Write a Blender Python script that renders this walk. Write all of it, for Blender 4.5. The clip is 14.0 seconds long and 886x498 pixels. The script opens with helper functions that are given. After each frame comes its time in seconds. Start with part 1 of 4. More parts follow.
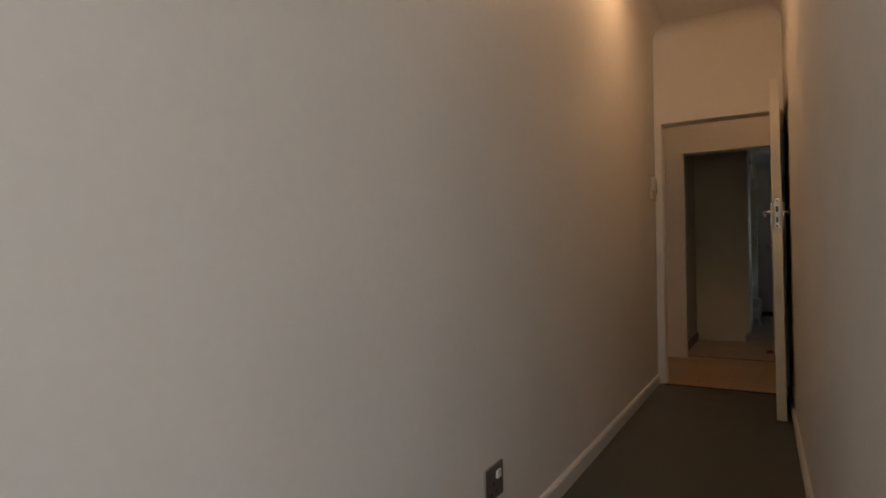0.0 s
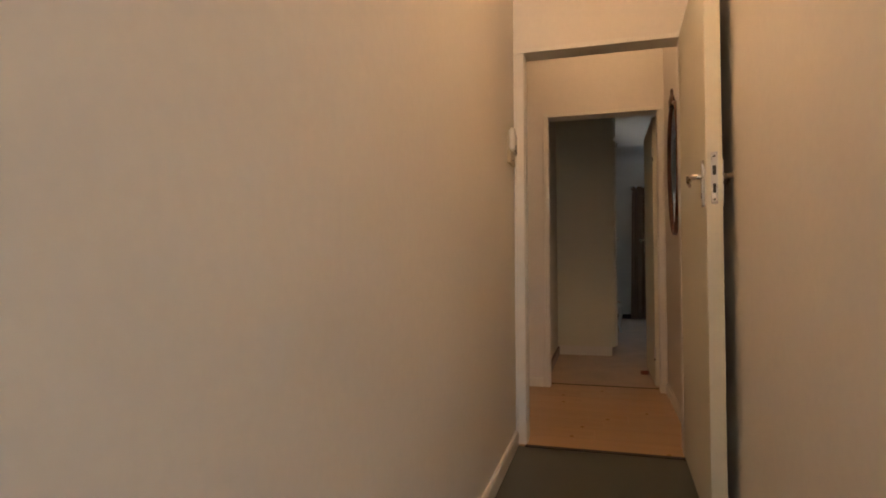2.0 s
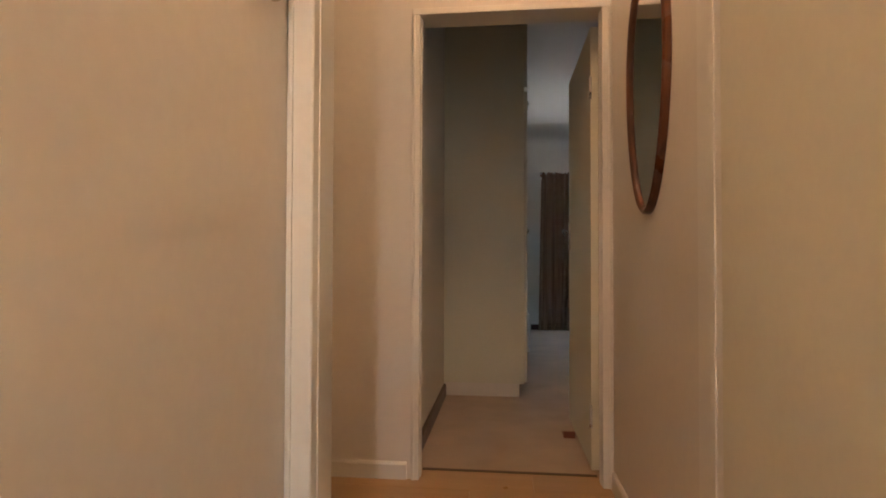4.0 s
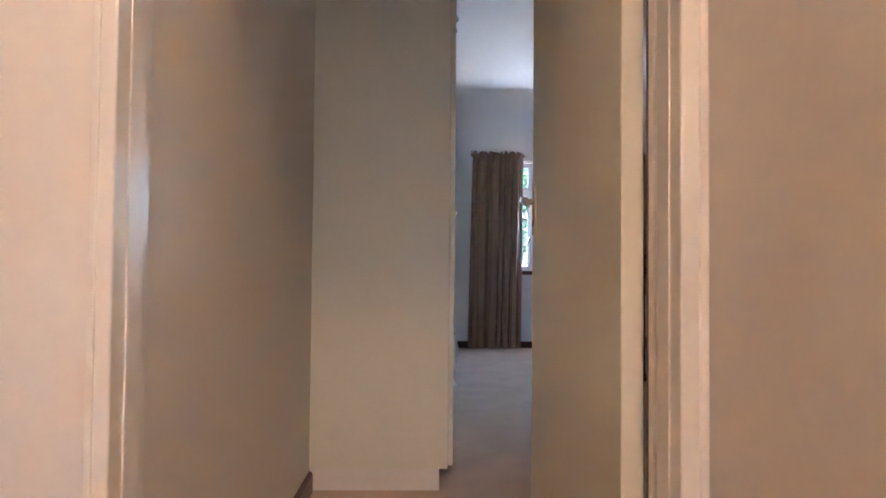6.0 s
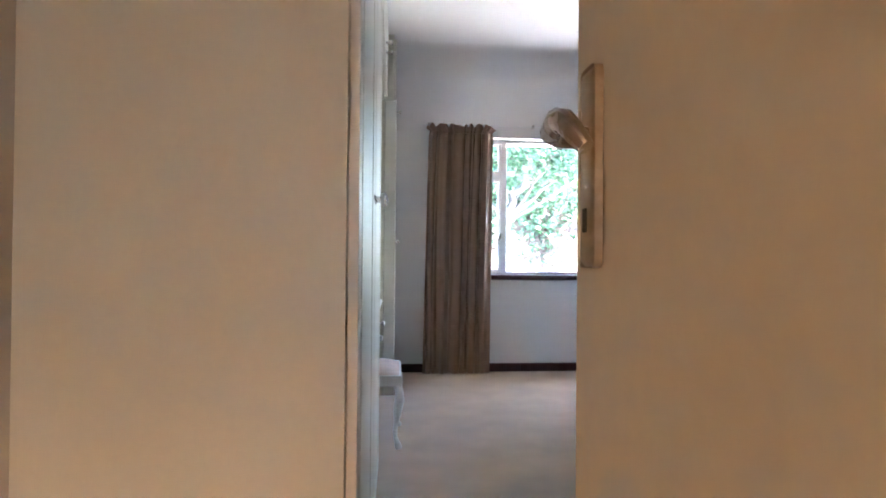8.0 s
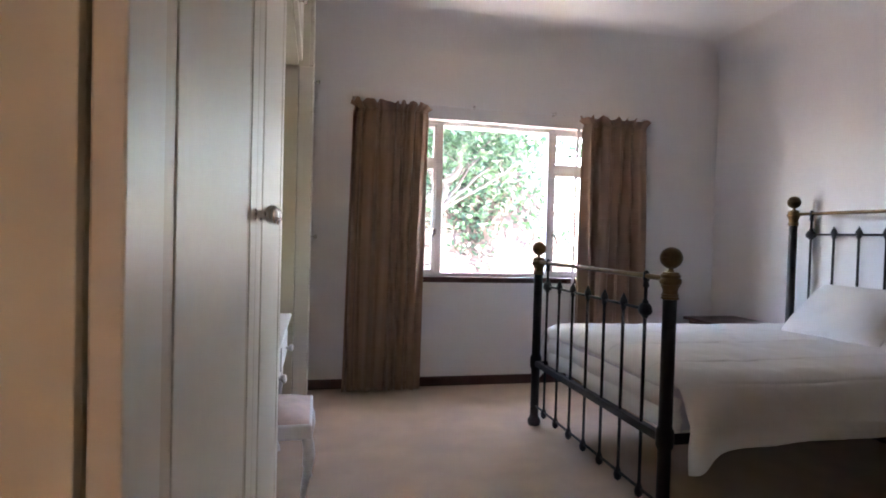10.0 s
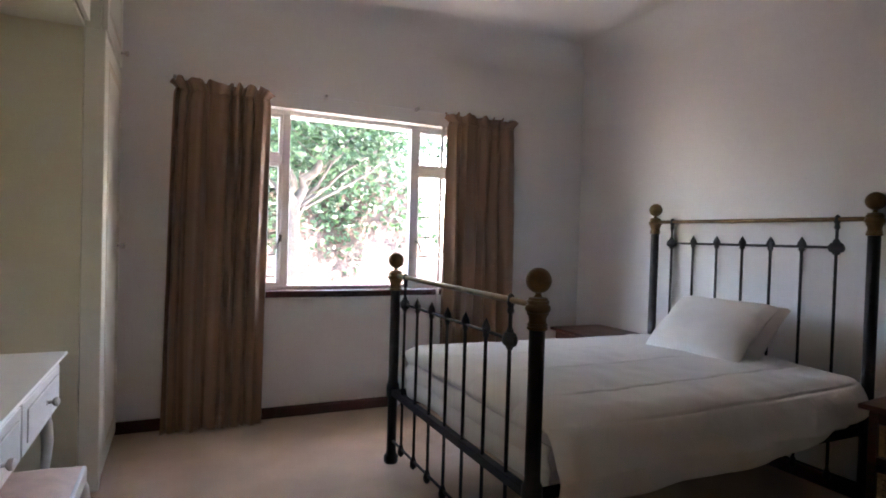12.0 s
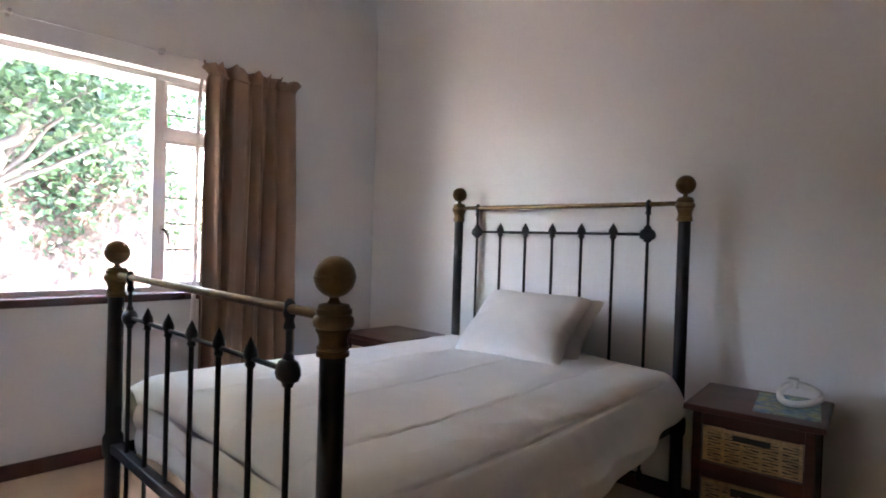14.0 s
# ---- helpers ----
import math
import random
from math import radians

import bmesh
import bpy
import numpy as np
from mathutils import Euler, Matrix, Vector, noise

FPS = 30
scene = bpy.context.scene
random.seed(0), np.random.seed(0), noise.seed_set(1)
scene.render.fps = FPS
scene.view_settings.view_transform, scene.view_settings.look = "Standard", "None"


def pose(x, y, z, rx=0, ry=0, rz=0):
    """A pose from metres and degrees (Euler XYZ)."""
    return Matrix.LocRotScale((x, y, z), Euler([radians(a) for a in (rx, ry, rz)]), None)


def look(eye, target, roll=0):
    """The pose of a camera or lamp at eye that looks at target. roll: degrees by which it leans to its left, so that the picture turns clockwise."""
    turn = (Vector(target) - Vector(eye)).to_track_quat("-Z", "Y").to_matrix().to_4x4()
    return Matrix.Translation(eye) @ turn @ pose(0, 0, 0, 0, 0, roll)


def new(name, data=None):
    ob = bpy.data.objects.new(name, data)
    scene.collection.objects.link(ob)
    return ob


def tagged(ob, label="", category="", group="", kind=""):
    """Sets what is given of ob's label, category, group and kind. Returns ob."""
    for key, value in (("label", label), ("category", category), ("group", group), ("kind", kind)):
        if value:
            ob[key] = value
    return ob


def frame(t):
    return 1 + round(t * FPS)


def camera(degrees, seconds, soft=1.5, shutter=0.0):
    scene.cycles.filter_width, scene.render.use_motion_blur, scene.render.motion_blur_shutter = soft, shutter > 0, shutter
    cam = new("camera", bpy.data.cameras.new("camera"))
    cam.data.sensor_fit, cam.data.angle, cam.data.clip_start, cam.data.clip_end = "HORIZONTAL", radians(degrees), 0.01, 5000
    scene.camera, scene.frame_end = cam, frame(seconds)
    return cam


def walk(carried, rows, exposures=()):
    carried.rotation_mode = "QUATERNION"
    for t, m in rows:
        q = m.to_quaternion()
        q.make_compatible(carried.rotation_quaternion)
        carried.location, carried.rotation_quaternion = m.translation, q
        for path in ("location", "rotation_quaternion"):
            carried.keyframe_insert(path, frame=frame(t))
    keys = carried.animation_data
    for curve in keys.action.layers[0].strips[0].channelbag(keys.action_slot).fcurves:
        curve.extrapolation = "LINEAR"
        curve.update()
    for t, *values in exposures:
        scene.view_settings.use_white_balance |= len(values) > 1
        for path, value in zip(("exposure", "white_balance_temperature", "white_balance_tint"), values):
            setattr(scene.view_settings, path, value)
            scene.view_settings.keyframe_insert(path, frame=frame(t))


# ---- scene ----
cam = camera(76.3, 14.0, soft=1.8)
PATH = [
    (0, (0.745, -4.732, 0.938), (-0.245, -2.995, 0.996), -0.4),
    (0.5, (0.641, -4.36, 0.937), (-0.192, -2.542, 0.988), -0.5),
    (1, (0.554, -3.929, 0.936), (-0.178, -2.068, 0.987), -0.5),
    (1.5, (0.472, -3.444, 0.953), (-0.144, -1.542, 0.997), -0.3),
    (2, (0.438, -2.957, 0.946), (-0.103, -1.032, 0.993), -0.3),
    (2.5, (0.426, -2.472, 0.947), (-0.083, -0.539, 0.994), -0.2),
    (3, (0.41, -2.02, 0.955), (0.02, -0.059, 0.999), 0.0),
    (3.5, (0.424, -1.551, 0.962), (0.13, 0.427, 1.006), 0.1),
    (3.7, (0.425, -1.358, 0.96), (0.165, 0.624, 1.003), 0.1),
    (5.8, (0.474, 0.45, 0.941), (0.479, 2.45, 0.974), 0.6),
    (6, (0.491, 0.594, 0.937), (0.531, 2.593, 0.986), 0.5),
    (6.5, (0.529, 0.919, 0.946), (0.604, 2.917, 0.997), 0.6),
    (7, (0.556, 1.297, 1.013), (0.648, 3.295, 1.045), 0.5),
    (7.5, (0.612, 1.634, 1.032), (0.737, 3.63, 1.06), 0.3),
    (9.8, (0.69, 2.515, 1.131), (1.092, 4.473, 1.089), 1.7),
    (10, (0.694, 2.57, 1.171), (1.129, 4.521, 1.125), 1.6),
    (10.5, (0.707, 2.673, 1.238), (1.21, 4.608, 1.192), 1.6),
    (11, (0.768, 2.767, 1.264), (1.392, 4.666, 1.223), 1.6),
    (11.5, (0.877, 2.879, 1.251), (1.602, 4.742, 1.21), 1.7),
    (12, (0.978, 2.987, 1.241), (1.823, 4.799, 1.201), 1.7),
    (12.5, (1.074, 3.11, 1.226), (2.06, 4.85, 1.183), 1.7),
    (13, (1.19, 3.282, 1.226), (2.308, 4.94, 1.185), 1.7),
    (13.5, (1.282, 3.432, 1.211), (2.558, 4.971, 1.17), 1.8),
    (14, (1.364, 3.583, 1.19), (2.817, 4.957, 1.161), 1.8),
]

# ---------- world, sun, exposure ----------
EXPO = [(0.0, 2.75, 6400, 12), (0.5, 3.25, 6500, 10), (1.0, 3.6, 6600, 10), (1.5, 3.85, 6550, 10), (3.0, 4.4, 6450, 10), (3.7, 4.7, 6300, 10), (5.8, 5.85, 5100, 13), (6.5, 6.22, 5200, 14), (7.5, 6.42, 5500, 14),
        (9.8, 5.88, 6600, 25), (10.5, 5.62, 6750, 25), (11.5, 5.3, 6900, 25), (12.5, 5.68, 6950, 25), (13.5, 5.92, 6980, 25), (14.0, 5.84, 6980, 25)]
walk(cam, [(t, look(eye, target, roll)) for t, eye, target, roll in PATH], EXPO)
SUN_ELEV, SUN_AZ = 64.0, 74.0
world = bpy.data.worlds.new("sky")
scene.world = world
world.use_nodes = True
wn = world.node_tree
wn.nodes.clear()
sky = wn.nodes.new("ShaderNodeTexSky")
sky.sky_type, sky.sun_disc = "NISHITA", False
sky.sun_elevation, sky.sun_rotation = radians(SUN_ELEV), radians(SUN_AZ)
wbg = wn.nodes.new("ShaderNodeBackground")
wbg.inputs["Strength"].default_value = 0.15
wout = wn.nodes.new("ShaderNodeOutputWorld")
wn.links.new(sky.outputs[0], wbg.inputs[0])
wn.links.new(wbg.outputs[0], wout.inputs[0])
sun_data = bpy.data.lights.new("sun", "SUN")
sun_data.energy, sun_data.angle, sun_data.color = 2.9, radians(0.5), (1.0, 0.95, 0.86)
sun = new("sun", sun_data)
a, e = radians(SUN_AZ), radians(SUN_ELEV)
sun.matrix_world = look((math.sin(a) * math.cos(e) * 30, math.cos(a) * math.cos(e) * 30, math.sin(e) * 30), (0, 0, 0))
LAMP_COLOR = (1.0, 0.59, 0.30)
CORRIDOR_LAMP, HALL_LAMP = 3.75, 1.4


def daylight_lamp(name, m, w, h, power, color):
    data = bpy.data.lights.new(name, "AREA")
    data.shape, data.size, data.size_y, data.energy, data.color = "RECTANGLE", w, h, power, color
    ob = new(name, data)
    ob.matrix_world = m
    return ob


daylight_lamp("lobby_window_daylight", look((1.75, -7.95, 1.5), (1.75, 0, 1.3)), 1.2, 1.2, 9.8, (1.0, 0.98, 0.97))

# ---------- materials ----------


def material(name, color, rough=0.5, metal=0.0, vary=0.06, scale=6.0, fine=120.0, bump=0.05, bump_scale=60.0,
             coat=0.0, dirt=None, stretch=(1, 1, 1), sheen=0.0, spec=0.5, rough_vary=0.08, translucent=0.0, per_object=0.0, bump_dist=0.002):
    m = bpy.data.materials.new(name)
    m.use_nodes = True
    nt = m.node_tree
    b = nt.nodes["Principled BSDF"]
    tc = nt.nodes.new("ShaderNodeTexCoord")
    mp = nt.nodes.new("ShaderNodeMapping")
    mp.inputs["Scale"].default_value = stretch
    nt.links.new(tc.outputs["Object"], mp.inputs[0])

    def noise_node(s, detail=4.0):
        n = nt.nodes.new("ShaderNodeTexNoise")
        n.inputs["Scale"].default_value, n.inputs["Detail"].default_value = s, detail
        nt.links.new(mp.outputs[0], n.inputs["Vector"])
        return n
    big, small = noise_node(scale), noise_node(fine, 3.0)
    mix = nt.nodes.new("ShaderNodeMix")
    mix.data_type = "RGBA"
    lo = [max(0.0, c * (1 - vary)) for c in color]
    hi = [min(1.0, c * (1 + vary)) for c in color]
    mix.inputs[6].default_value, mix.inputs[7].default_value = (*(dirt or lo), 1), (*hi, 1)
    ramp = nt.nodes.new("ShaderNodeMapRange")
    ramp.inputs[1].default_value, ramp.inputs[2].default_value = 0.3, 0.7
    nt.links.new(big.outputs[0], ramp.inputs[0])
    nt.links.new(ramp.outputs[0], mix.inputs[0])
    mix2 = nt.nodes.new("ShaderNodeMix")
    mix2.data_type, mix2.blend_type = "RGBA", "MULTIPLY"
    mix2.inputs[0].default_value = 1.0
    r2 = nt.nodes.new("ShaderNodeMapRange")
    r2.inputs[1].default_value, r2.inputs[2].default_value = 0.3, 0.7
    r2.inputs[3].default_value, r2.inputs[4].default_value = 1 - vary, 1.0
    nt.links.new(small.outputs[0], r2.inputs[0])
    nt.links.new(mix.outputs[2], mix2.inputs[6])
    nt.links.new(r2.outputs[0], mix2.inputs[7])
    last = mix2.outputs[2]
    if per_object:
        info = nt.nodes.new("ShaderNodeObjectInfo")
        r3 = nt.nodes.new("ShaderNodeMapRange")
        r3.inputs[3].default_value, r3.inputs[4].default_value = 1 - per_object, 1 + per_object
        nt.links.new(info.outputs["Random"], r3.inputs[0])
        mix3 = nt.nodes.new("ShaderNodeMix")
        mix3.data_type, mix3.blend_type = "RGBA", "MULTIPLY"
        mix3.inputs[0].default_value = 1.0
        nt.links.new(last, mix3.inputs[6])
        nt.links.new(r3.outputs[0], mix3.inputs[7])
        last = mix3.outputs[2]
    nt.links.new(last, b.inputs["Base Color"])
    rr = nt.nodes.new("ShaderNodeMapRange")
    rr.inputs[3].default_value, rr.inputs[4].default_value = max(0.02, rough - rough_vary), min(1.0, rough + rough_vary)
    nt.links.new(big.outputs[0], rr.inputs[0])
    nt.links.new(rr.outputs[0], b.inputs["Roughness"])
    b.inputs["Metallic"].default_value = metal
    b.inputs["Coat Weight"].default_value = coat
    b.inputs["Sheen Weight"].default_value = sheen
    b.inputs["Specular IOR Level"].default_value = spec
    if bump:
        bn = noise_node(bump_scale, 4.0)
        bp = nt.nodes.new("ShaderNodeBump")
        bp.inputs["Strength"].default_value, bp.inputs["Distance"].default_value = bump, bump_dist
        nt.links.new(bn.outputs[0], bp.inputs["Height"])
        nt.links.new(bp.outputs[0], b.inputs["Normal"])
    if translucent:
        tr = nt.nodes.new("ShaderNodeBsdfTranslucent")
        nt.links.new(last, tr.inputs[0])
        ms = nt.nodes.new("ShaderNodeMixShader")
        ms.inputs[0].default_value = translucent
        out = nt.nodes["Material Output"]
        nt.links.new(b.outputs[0], ms.inputs[1])
        nt.links.new(tr.outputs[0], ms.inputs[2])
        nt.links.new(ms.outputs[0], out.inputs[0])
    return m


def wood_material(name, dark, light, rough, grain=18.0, axis=0, per_object=0.12):
    m = material(name, light, rough, vary=0.1, per_object=per_object, bump=0.06, bump_scale=40)
    nt = m.node_tree
    tc = nt.nodes.new("ShaderNodeTexCoord")
    mp = nt.nodes.new("ShaderNodeMapping")
    s = [grain, grain, grain]
    s[axis] = grain * 0.06
    mp.inputs["Scale"].default_value = s
    n = nt.nodes.new("ShaderNodeTexNoise")
    n.inputs["Scale"].default_value, n.inputs["Detail"].default_value, n.inputs["Distortion"].default_value = 1.0, 6.0, 0.6
    nt.links.new(tc.outputs["Object"], mp.inputs[0])
    nt.links.new(mp.outputs[0], n.inputs["Vector"])
    ramp = nt.nodes.new("ShaderNodeMapRange")
    ramp.inputs[1].default_value, ramp.inputs[2].default_value = 0.35, 0.65
    nt.links.new(n.outputs[0], ramp.inputs[0])
    first = [x for x in nt.nodes if x.bl_idname == "ShaderNodeMix" and x.blend_type == "MIX"][0]
    first.inputs[6].default_value, first.inputs[7].default_value = (*dark, 1), (*light, 1)
    nt.links.new(ramp.outputs[0], first.inputs[0])
    return m


def leaf_material(name, color, color2):
    m = bpy.data.materials.new(name)
    m.use_nodes = True
    nt = m.node_tree
    b = nt.nodes["Principled BSDF"]
    geo = nt.nodes.new("ShaderNodeNewGeometry")
    mix = nt.nodes.new("ShaderNodeMix")
    mix.data_type = "RGBA"
    mix.inputs[6].default_value, mix.inputs[7].default_value = (*color, 1), (*color2, 1)
    nt.links.new(geo.outputs["Random Per Island"], mix.inputs[0])
    nt.links.new(mix.outputs[2], b.inputs["Base Color"])
    b.inputs["Roughness"].default_value = 0.45
    tr = nt.nodes.new("ShaderNodeBsdfTranslucent")
    nt.links.new(mix.outputs[2], tr.inputs[0])
    ms = nt.nodes.new("ShaderNodeMixShader")
    ms.inputs[0].default_value = 0.35
    nt.links.new(b.outputs[0], ms.inputs[1])
    nt.links.new(tr.outputs[0], ms.inputs[2])
    nt.links.new(ms.outputs[0], nt.nodes["Material Output"].inputs[0])
    return m


def glass_material(name):
    m = bpy.data.materials.new(name)
    m.use_nodes = True
    nt = m.node_tree
    b = nt.nodes["Principled BSDF"]
    b.inputs["Transmission Weight"].default_value = 1.0
    b.inputs["Roughness"].default_value = 0.0
    b.inputs["IOR"].default_value = 1.05
    b.inputs["Base Color"].default_value = (0.97, 0.99, 0.98, 1)
    return m


def emitter(name, color, strength):
    m = bpy.data.materials.new(name)
    m.use_nodes = True
    b = m.node_tree.nodes["Principled BSDF"]
    b.inputs["Base Color"].default_value = (0.9, 0.88, 0.84, 1)
    b.inputs["Emission Color"].default_value = (*color, 1)
    b.inputs["Emission Strength"].default_value = strength
    return m


M_WALL = material("corridor_wall_paint", (0.76, 0.72, 0.66), 0.55, vary=0.03, scale=1.6, fine=40, bump=0.25, bump_scale=90, bump_dist=0.001)
M_WALL_SATIN = material("satin_wall_paint", (0.77, 0.73, 0.65), 0.5, spec=0.22, vary=0.02, scale=1.2, fine=40, bump=0.1, bump_scale=30, bump_dist=0.001)
M_WALL_BED = material("bedroom_wall_paint", (0.80, 0.78, 0.76), 0.6, vary=0.025, scale=1.3, fine=50, bump=0.25, bump_scale=80, bump_dist=0.001)
M_CEIL = material("ceiling_paint", (0.82, 0.81, 0.80), 0.7, vary=0.02, scale=1.0, bump=0.12, bump_scale=60, bump_dist=0.001)
M_ENAMEL = material("white_enamel_paint", (0.78, 0.75, 0.69), 0.32, vary=0.03, scale=3.0, fine=60, bump=0.08, bump_scale=25, bump_dist=0.001)
M_CUPBOARD = material("cream_cupboard_enamel", (0.76, 0.73, 0.63), 0.36, spec=0.45, vary=0.025, scale=2.0, fine=50, bump=0.1, bump_scale=18, bump_dist=0.001)
M_SIDE = material("cream_side_panel_paint", (0.74, 0.725, 0.60), 0.42, vary=0.025, scale=1.5, fine=50, bump=0.15, bump_scale=14, bump_dist=0.001)
# second cream of the doors, with the grooves' warm inter-reflection put into the colour
M_CUP_EDGE = material("shaded_cream_groove_paint", (0.64, 0.57, 0.44), 0.4, vary=0.05)
M_NICHE = material("cream_niche_paint", (0.74, 0.69, 0.53), 0.5, vary=0.03, scale=2.0)
M_FURN = material("white_furniture_paint", (0.80, 0.78, 0.75), 0.35, vary=0.03, scale=8.0, bump=0.08)
M_DOOR = material("cream_door_enamel", (0.735, 0.70, 0.57), 0.42, vary=0.03, scale=2.5, fine=60, bump=0.08, bump_scale=20, bump_dist=0.001)
M_STEEL = material("satin_steel", (0.62, 0.60, 0.57), 0.28, 1.0, vary=0.06, scale=20, bump=0.02)
M_CHROME = material("chrome", (0.75, 0.74, 0.73), 0.12, 1.0, vary=0.03, bump=0.0)
M_DARK = material("dark_recess", (0.03, 0.025, 0.02), 0.6)
M_BRASS = material("aged_brass", (0.205, 0.13, 0.058), 0.36, 1.0, vary=0.12, scale=14, fine=90, bump=0.04, dirt=(0.11, 0.068, 0.032))
M_IRON = material("black_painted_iron", (0.012, 0.012, 0.013), 0.42, spec=0.35, vary=0.2, scale=30, bump=0.12, bump_scale=60)
M_LINO = material("grey_green_vinyl_floor", (0.085, 0.085, 0.070), 0.35, vary=0.1, scale=3.0, fine=150, bump=0.06)
M_CARPET = material("beige_carpet_pile", (0.54, 0.40, 0.285), 0.95, vary=0.12, scale=4.0, fine=260, bump=0.7, bump_scale=330, sheen=0.25, spec=0.1, bump_dist=0.004)
M_LAMINATE = wood_material("beech_laminate", (0.50, 0.30, 0.145), (0.57, 0.36, 0.18), 0.3, 14.0, 0, 0.07)
M_SKIRT_RED = material("dark_red_skirting_paint", (0.075, 0.022, 0.016), 0.35, vary=0.15, scale=12)
M_MAHOGANY = wood_material("dark_mahogany", (0.040, 0.012, 0.007), (0.10, 0.032, 0.018), 0.32, 22.0, 1, 0.1)
M_MIRRORWOOD = wood_material("red_brown_frame_wood", (0.06, 0.018, 0.008), (0.15, 0.05, 0.022), 0.3, 25.0, 2, 0.0)
M_WICKER = material("tan_wicker", (0.56, 0.37, 0.18), 0.5, vary=0.25, scale=30, fine=120, bump=0.3, bump_scale=150, dirt=(0.42, 0.25, 0.11))
M_LINEN = material("white_cotton_bedding", (0.85, 0.83, 0.78), 0.85, vary=0.02, scale=5, fine=300, bump=0.35, bump_scale=24, sheen=0.2, spec=0.2, bump_dist=0.006)
M_PILLOW = material("white_pillow_cotton", (0.82, 0.79, 0.73), 0.85, vary=0.02, scale=5, fine=300, bump=0.4, bump_scale=14, sheen=0.2, spec=0.2, bump_dist=0.008)
M_MATTRESS = material("pale_mattress_ticking", (0.66, 0.63, 0.66), 0.8, vary=0.04, scale=12)
M_CURTAIN = material("taupe_curtain_fabric", (0.33, 0.205, 0.14), 0.65, vary=0.04, scale=7, fine=220, bump=0.3, bump_scale=260, stretch=(1, 1, 0.12), sheen=0.12, spec=0.25, translucent=0.05)
M_LINING = material("white_curtain_lining", (0.78, 0.76, 0.74), 0.8, vary=0.03, translucent=0.3)
M_CUSHION = material("pale_pink_seat_fabric", (0.72, 0.55, 0.47), 0.8, vary=0.08, scale=14, fine=150, bump=0.3, bump_scale=200)
M_WINFRAME = material("white_window_paint", (0.80, 0.80, 0.80), 0.4, vary=0.04, scale=10)
M_SILL = material("dark_red_quarry_tile", (0.085, 0.025, 0.020), 0.3, vary=0.2, scale=9)
# brown of the second threshold strip; also painted shade for the door's hinge gap
M_STRIP = material("brown_strip_gap_shade", (0.13, 0.085, 0.05), 0.6, vary=0.15, scale=12)
M_PLATE_OLD = material("tarnished_nickel", (0.52, 0.44, 0.34), 0.34, 1.0, vary=0.15, scale=25, fine=90, bump=0.04, dirt=(0.42, 0.32, 0.20))
M_LEVER = material("worn_nickel", (0.60, 0.55, 0.49), 0.26, 1.0, vary=0.12, scale=30, bump=0.03)
M_PLASTIC = material("off_white_plastic", (0.72, 0.69, 0.62), 0.4, vary=0.03)
M_PLASTIC_OLD = material("yellowed_plastic", (0.62, 0.55, 0.40), 0.45, vary=0.05)
M_SOCKET = material("brushed_grey_socket", (0.28, 0.25, 0.23), 0.35, 0.6, vary=0.08)
M_GLASS = glass_material("window_glass")
M_MIRROR = material("mirror_silver", (0.85, 0.86, 0.84), 0.03, 1.0, vary=0.0, bump=0.0, rough_vary=0.01)
M_LAMP = emitter("lit_opal_glass", LAMP_COLOR, CORRIDOR_LAMP)
M_LAMP_HALL = emitter("lit_opal_glass_hall", LAMP_COLOR, HALL_LAMP)
M_RUBBER = material("brown_rubber", (0.25, 0.08, 0.045), 0.6)
M_LEATHER = material("dark_brown_leather", (0.05, 0.03, 0.022), 0.4, vary=0.15, scale=30)
M_BOOK = material("blue_printed_card", (0.08, 0.22, 0.42), 0.6, vary=0.4, scale=26, fine=60, dirt=(0.55, 0.60, 0.30), bump=0)
M_WHITE_CERAMIC = material("white_plastic_ring", (0.78, 0.77, 0.72), 0.3, vary=0.04)
M_GROUND = material("dry_sandy_ground", (0.50, 0.44, 0.37), 0.95, vary=0.2, scale=1.5, fine=30, bump=0.6, bump_scale=12, bump_dist=0.03)
M_BANK = material("leaf_litter_bank", (0.092, 0.062, 0.050), 0.95, vary=0.3, scale=5, fine=40, bump=0.8, bump_scale=14, bump_dist=0.05, dirt=(0.05, 0.037, 0.028))
M_BARK = material("pale_grey_bark", (0.11, 0.095, 0.082), 0.9, vary=0.25, scale=10, fine=60, bump=0.7, bump_scale=25, bump_dist=0.01)
M_LEAF = leaf_material("mid_green_leaves", (0.018, 0.050, 0.024), (0.045, 0.105, 0.045))
M_LEAF_PALE = leaf_material("pale_green_leaves", (0.030, 0.065, 0.036), (0.075, 0.13, 0.075))
M_BRICKWALL = material("outside_plaster", (0.62, 0.58, 0.52), 0.8, vary=0.06)

# ---------- building helpers ----------


def mesh_object(name, bm, mat, parent=None, smooth=False):
    me = bpy.data.meshes.new(name)
    bmesh.ops.recalc_face_normals(bm, faces=bm.faces)
    if smooth:
        for f in bm.faces:
            f.smooth = True
        for ed_ in bm.edges:
            if len(ed_.link_faces) == 2 and ed_.calc_face_angle(0.0) > 0.75:
                ed_.smooth = False
    bm.to_mesh(me)
    bm.free()
    me.materials.append(mat)
    ob = new(name, me)
    if parent:
        ob.parent = parent
    return ob


def part(name, bm, mat, parent, label="", smooth=False):
    ob = mesh_object(name, bm, mat, parent, smooth)
    return tagged(ob, label) if label else ob


def thing(name, label, category, group="", at=(0, 0, 0)):
    ob = new(name)
    ob.empty_display_size = 0.1
    ob.location = at
    return tagged(ob, label, category, group)


def structure(name, bm, mat, label, category="", smooth=False):
    return tagged(mesh_object(name, bm, mat, None, smooth), label, category or name.split("_")[0], "", "structure")


